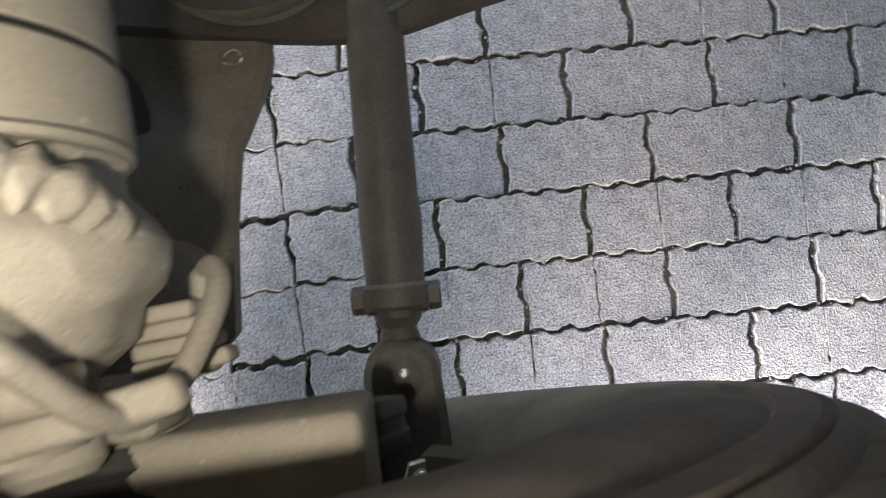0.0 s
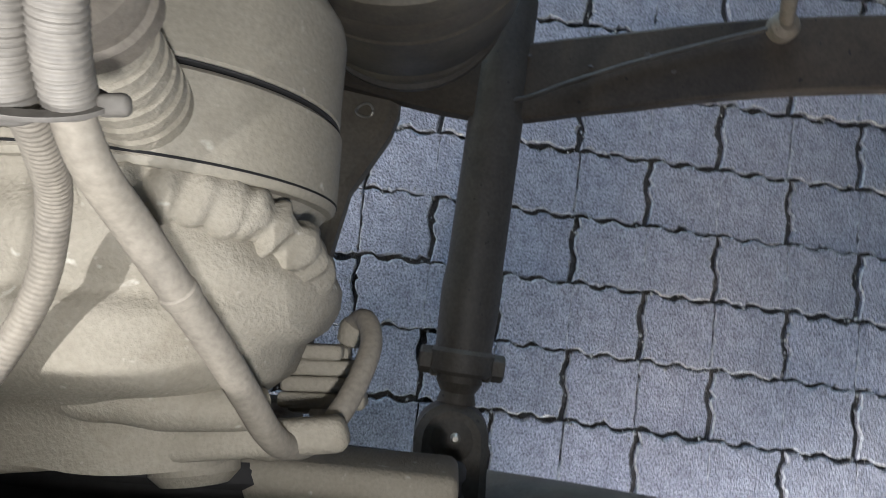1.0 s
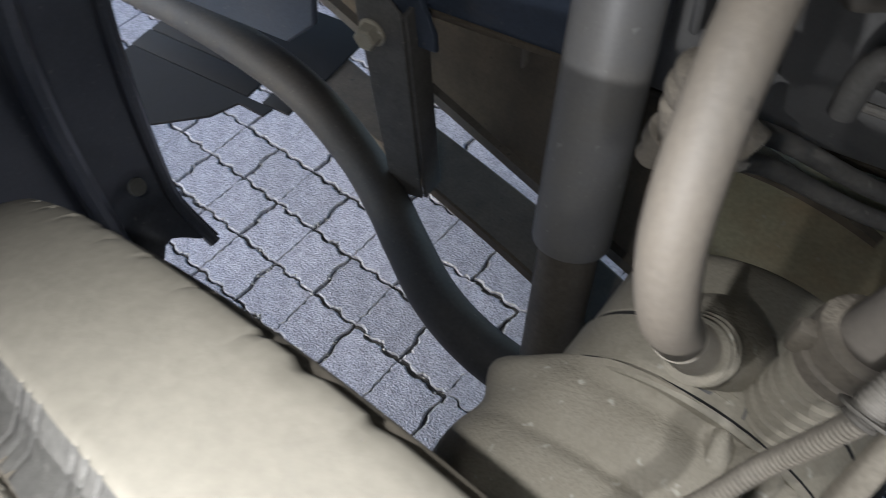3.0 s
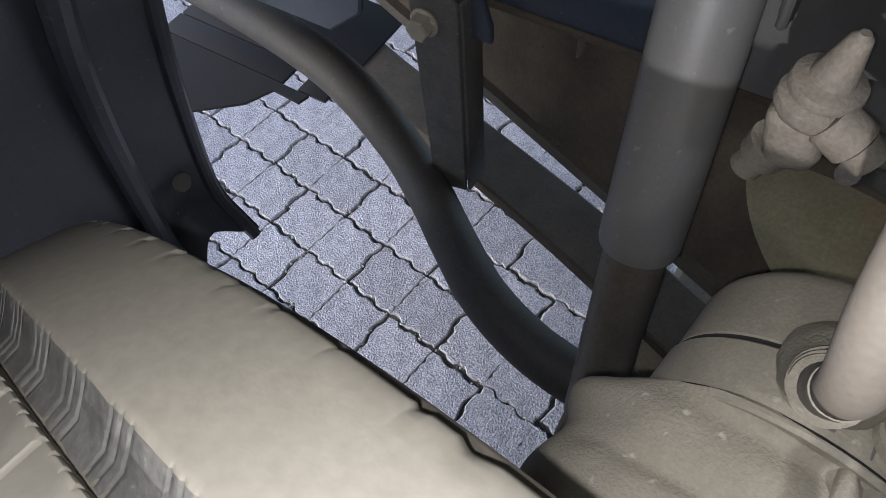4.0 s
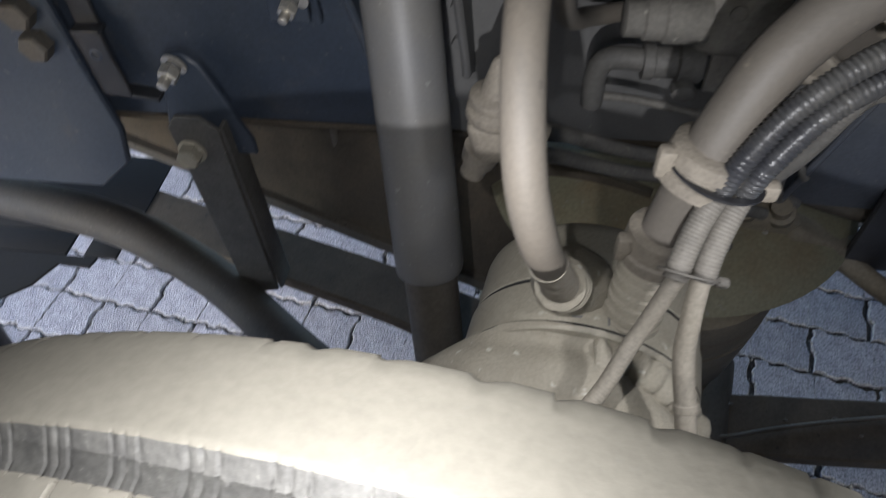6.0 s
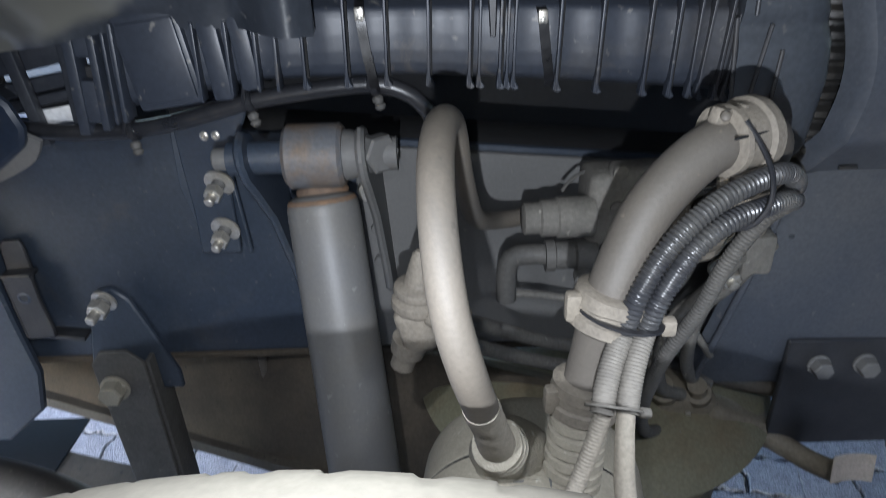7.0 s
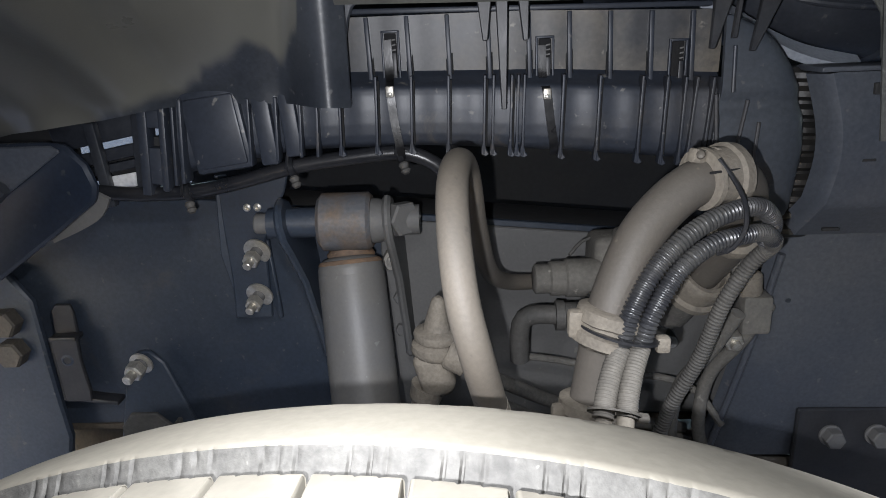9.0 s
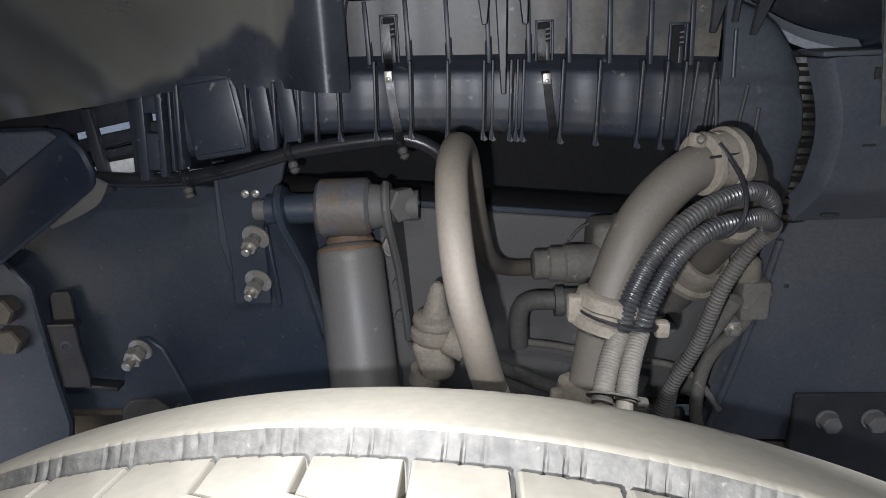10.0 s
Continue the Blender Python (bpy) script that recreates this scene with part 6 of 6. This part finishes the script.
    for x0, x1, z, h in ((-0.615, -0.515, 1.1050, 0.013), (-0.60, -0.52, 1.0925, 0.009), (-0.615, -0.515, 1.1355, 0.034)):
        part("bar", box((x1 - x0, 0.008, h), ((x0 + x1) / 2, 0.424, z), 0.002, (0, -10, 0)), BLACK_PLASTIC, s)
    part("post", box((0.011, 0.010, 0.085), (-0.562, 0.410, 1.098), 0.002, (0, -5, 0)), BLACK_PLASTIC, s)
    part("post", box((0.012, 0.020, 0.085), (-0.520, 0.416, 1.105), 0.002, (0, 4, 0)), BLACK_PLASTIC, s)
    # dark plates added behind the grille to cover stray daylight
    part("daylight_cover", box((0.36, 0.006, 0.24), (-0.785, 0.452, 1.190), 0.002), DARK, s)
    part("daylight_cover", box((0.20, 0.006, 0.12), (-0.53, 0.452, 1.192), 0.002), DARK, s)
    part("daylight_cover", box((0.12, 0.006, 0.030), (-0.56, 0.452, 1.094), 0.002, (0, -8, 0)), DARK, s)
    w = thing("white_label", (-0.54, 0.424, 1.07), "crumpled white paper label beside the grille", "label")
    part("paper", sheet(lambda u, v: (-0.5635 + 0.034 * u + 0.003 * (1 - v) * u, 0.424 + 0.004 * math.sin(5 * u) * (1 - v) - 0.004 * v, 1.069 + 0.006 * u * (1 - v) + 0.015 * v + 0.005 * u * v), 10, 4, 0.0008), WHITE_PAPER, w)


def paler_above(m, colour, second, line, soft=0.007):
    """Mixes a paler tone into a material where z lies above an uneven line; line: (x, z) in the object's own space, x
    falling.
    """
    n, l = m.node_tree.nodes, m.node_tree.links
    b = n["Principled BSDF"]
    lower_tone = b.inputs["Base Color"].links[0].from_socket
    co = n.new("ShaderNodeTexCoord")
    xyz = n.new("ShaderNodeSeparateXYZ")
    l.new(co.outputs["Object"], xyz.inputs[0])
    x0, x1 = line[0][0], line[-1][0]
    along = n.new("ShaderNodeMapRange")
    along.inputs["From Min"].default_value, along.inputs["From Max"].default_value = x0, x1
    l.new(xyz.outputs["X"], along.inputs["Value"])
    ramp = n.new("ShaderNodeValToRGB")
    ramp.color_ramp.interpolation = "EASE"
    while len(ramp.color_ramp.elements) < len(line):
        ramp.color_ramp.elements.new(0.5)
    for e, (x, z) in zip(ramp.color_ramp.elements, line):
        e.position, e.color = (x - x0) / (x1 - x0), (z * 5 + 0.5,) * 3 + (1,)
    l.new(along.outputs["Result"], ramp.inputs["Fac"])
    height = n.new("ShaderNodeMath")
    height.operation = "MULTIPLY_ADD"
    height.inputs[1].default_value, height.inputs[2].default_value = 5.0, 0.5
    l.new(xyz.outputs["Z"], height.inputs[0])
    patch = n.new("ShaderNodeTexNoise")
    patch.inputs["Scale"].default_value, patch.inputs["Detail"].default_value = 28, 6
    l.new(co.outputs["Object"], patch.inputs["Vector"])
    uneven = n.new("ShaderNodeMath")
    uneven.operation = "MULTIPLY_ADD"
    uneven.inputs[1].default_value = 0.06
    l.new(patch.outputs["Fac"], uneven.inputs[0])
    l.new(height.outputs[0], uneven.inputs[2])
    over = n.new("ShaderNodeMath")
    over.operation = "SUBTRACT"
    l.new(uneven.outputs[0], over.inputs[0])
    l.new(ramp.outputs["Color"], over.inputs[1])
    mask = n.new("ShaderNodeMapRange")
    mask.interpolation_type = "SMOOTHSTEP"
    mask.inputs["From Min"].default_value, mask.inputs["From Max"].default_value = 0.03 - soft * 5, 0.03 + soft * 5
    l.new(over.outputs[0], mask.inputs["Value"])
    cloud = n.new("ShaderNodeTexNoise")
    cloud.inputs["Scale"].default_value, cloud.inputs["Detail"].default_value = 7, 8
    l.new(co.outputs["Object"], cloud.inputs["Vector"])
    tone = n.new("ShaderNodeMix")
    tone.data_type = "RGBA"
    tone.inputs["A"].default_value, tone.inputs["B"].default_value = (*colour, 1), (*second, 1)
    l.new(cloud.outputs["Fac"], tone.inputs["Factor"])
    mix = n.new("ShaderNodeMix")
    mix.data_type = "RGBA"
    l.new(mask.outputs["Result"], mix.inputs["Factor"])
    l.new(lower_tone, mix.inputs["A"])
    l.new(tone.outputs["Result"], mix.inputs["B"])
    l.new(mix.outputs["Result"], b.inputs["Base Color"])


# the flap is paler above an uneven line that crosses it
paler_above(FLAP_PLASTIC, (0.150, 0.146, 0.126), (0.085, 0.084, 0.075), [(0.003, 0.19), (-0.022, 0.17), (-0.042, 0.066), (-0.062, 0.042), (-0.074, 0.054), (-0.086, 0.059), (-0.111, 0.046), (-0.129, 0.040), (-0.140, 0.029), (-0.161, 0.018), (-0.223, 0.001), (-0.261, -0.017)])
build_liner()


def build_bumper_plate():
    b = thing("bumper_bracket", (-1.05, 0.5, 0.38), "black steel bumper bracket plate with a square hole", "bracket")
    hole = Vector((-0.985, 0.570, 0.374))
    # black plates, darker still because the cab's shade is put into their colour
    part("plate", prism([(-1.30, 0.40), (-1.115, 0.405), (-1.03, 0.475), (-1.005, 0.525), (-0.946, 0.522), (-0.94, 0.545), (-1.30, 0.545)], 0.006, Matrix.Translation((0, 0, 0.38)), 0.001), HOLE, b)
    part("plate_strip", box((0.30, 0.05, 0.006), (-1.152, 0.572, 0.38), 0.001), HOLE, b)
    part("plate_strip", box((0.060, 0.05, 0.006), (-0.937, 0.572, 0.38), 0.001), HOLE, b)
    part("plate_strip", box((0.40, 0.20, 0.006), (-1.10, 0.70, 0.38), 0.001), HOLE, b)


build_bumper_plate()


# ---- gearbox side and underbody behind the rail ----
def build_underbody():
    c = thing("cross_member", (-0.5, 0.75, 0.5), "dusty brown gearbox crossmember behind the rail", "cross member")
    part("side", sheet(lambda u, v: (-1.05 + 1.0 * u, 0.766 - 0.334 * u + 0.05 * v + 0.012 * math.sin(9 * u) * v, 0.530 - 0.035 * u + (0.210 - 0.005 * u) * v), 30, 10, 0.02), UNDER_BROWN, c)
    part("ledge", sweep([Vector((-1.05 + 1.0 * k / 10, 0.755 - 0.334 * k / 10, 0.545 - 0.060 * k / 10)) for k in range(11)], [(-0.02, -0.010), (0.02, -0.010), (0.02, 0.010), (-0.02, 0.010)]), DARK_STEEL, c)
    for x in (-0.72, -0.56, -0.47):
        u = (x + 1.05) / 1.0
        part("strip", box((0.012, 0.012, 0.15), (x, 0.766 - 0.334 * u + 0.012, 0.640 - 0.03 * u), 0.003), DARK_STEEL, c)
    part("upper_box", bumpy(box((0.30, 0.10, 0.09), (-0.50, 0.70, 0.672), 0.02, seg=3), 0.004, 20), UNDER_BROWN, c)


build_underbody()

# ---- closing walls: plain boxes, mostly out of view, added to block daylight ----
single("top_blocker", box((4.4, 2.6, 0.05), (0.75, 1.0, 1.47), 0.01), DARK, "unseen dark roof added over the truck to block skylight", "cab floor", kind="structure")
single("outer_blocker", box((2.3, 0.03, 0.52), (-0.45, -0.43, 1.35), 0.01), DARK, "unseen dark wall at the fender, added to block skylight", "fender", kind="structure")
single("cavity_wall", box((2.0, 0.05, 0.60), (0.30, 0.95, 1.13), 0.02), DARK, "plain dark wall closing the cavity behind the rail", "engine", kind="structure")
single("rear_blocker", box((0.9, 2.3, 0.95), (1.52, 0.9, 0.65), 0.05), DARK, "unseen dark box added behind the axle to block daylight", "tank", kind="structure")
single("side_blocker", box((2.2, 0.04, 1.25), (1.46, -0.46, 0.75), 0.02), DARK, "unseen dark wall added behind the wheel to block daylight", "side skirt", kind="structure")
single("front_blocker", box((0.4, 3.0, 0.62), (-1.78, 1.0, 1.24), 0.05), DARK, "unseen dark box added ahead of the wheel to block daylight", "bumper", kind="structure")
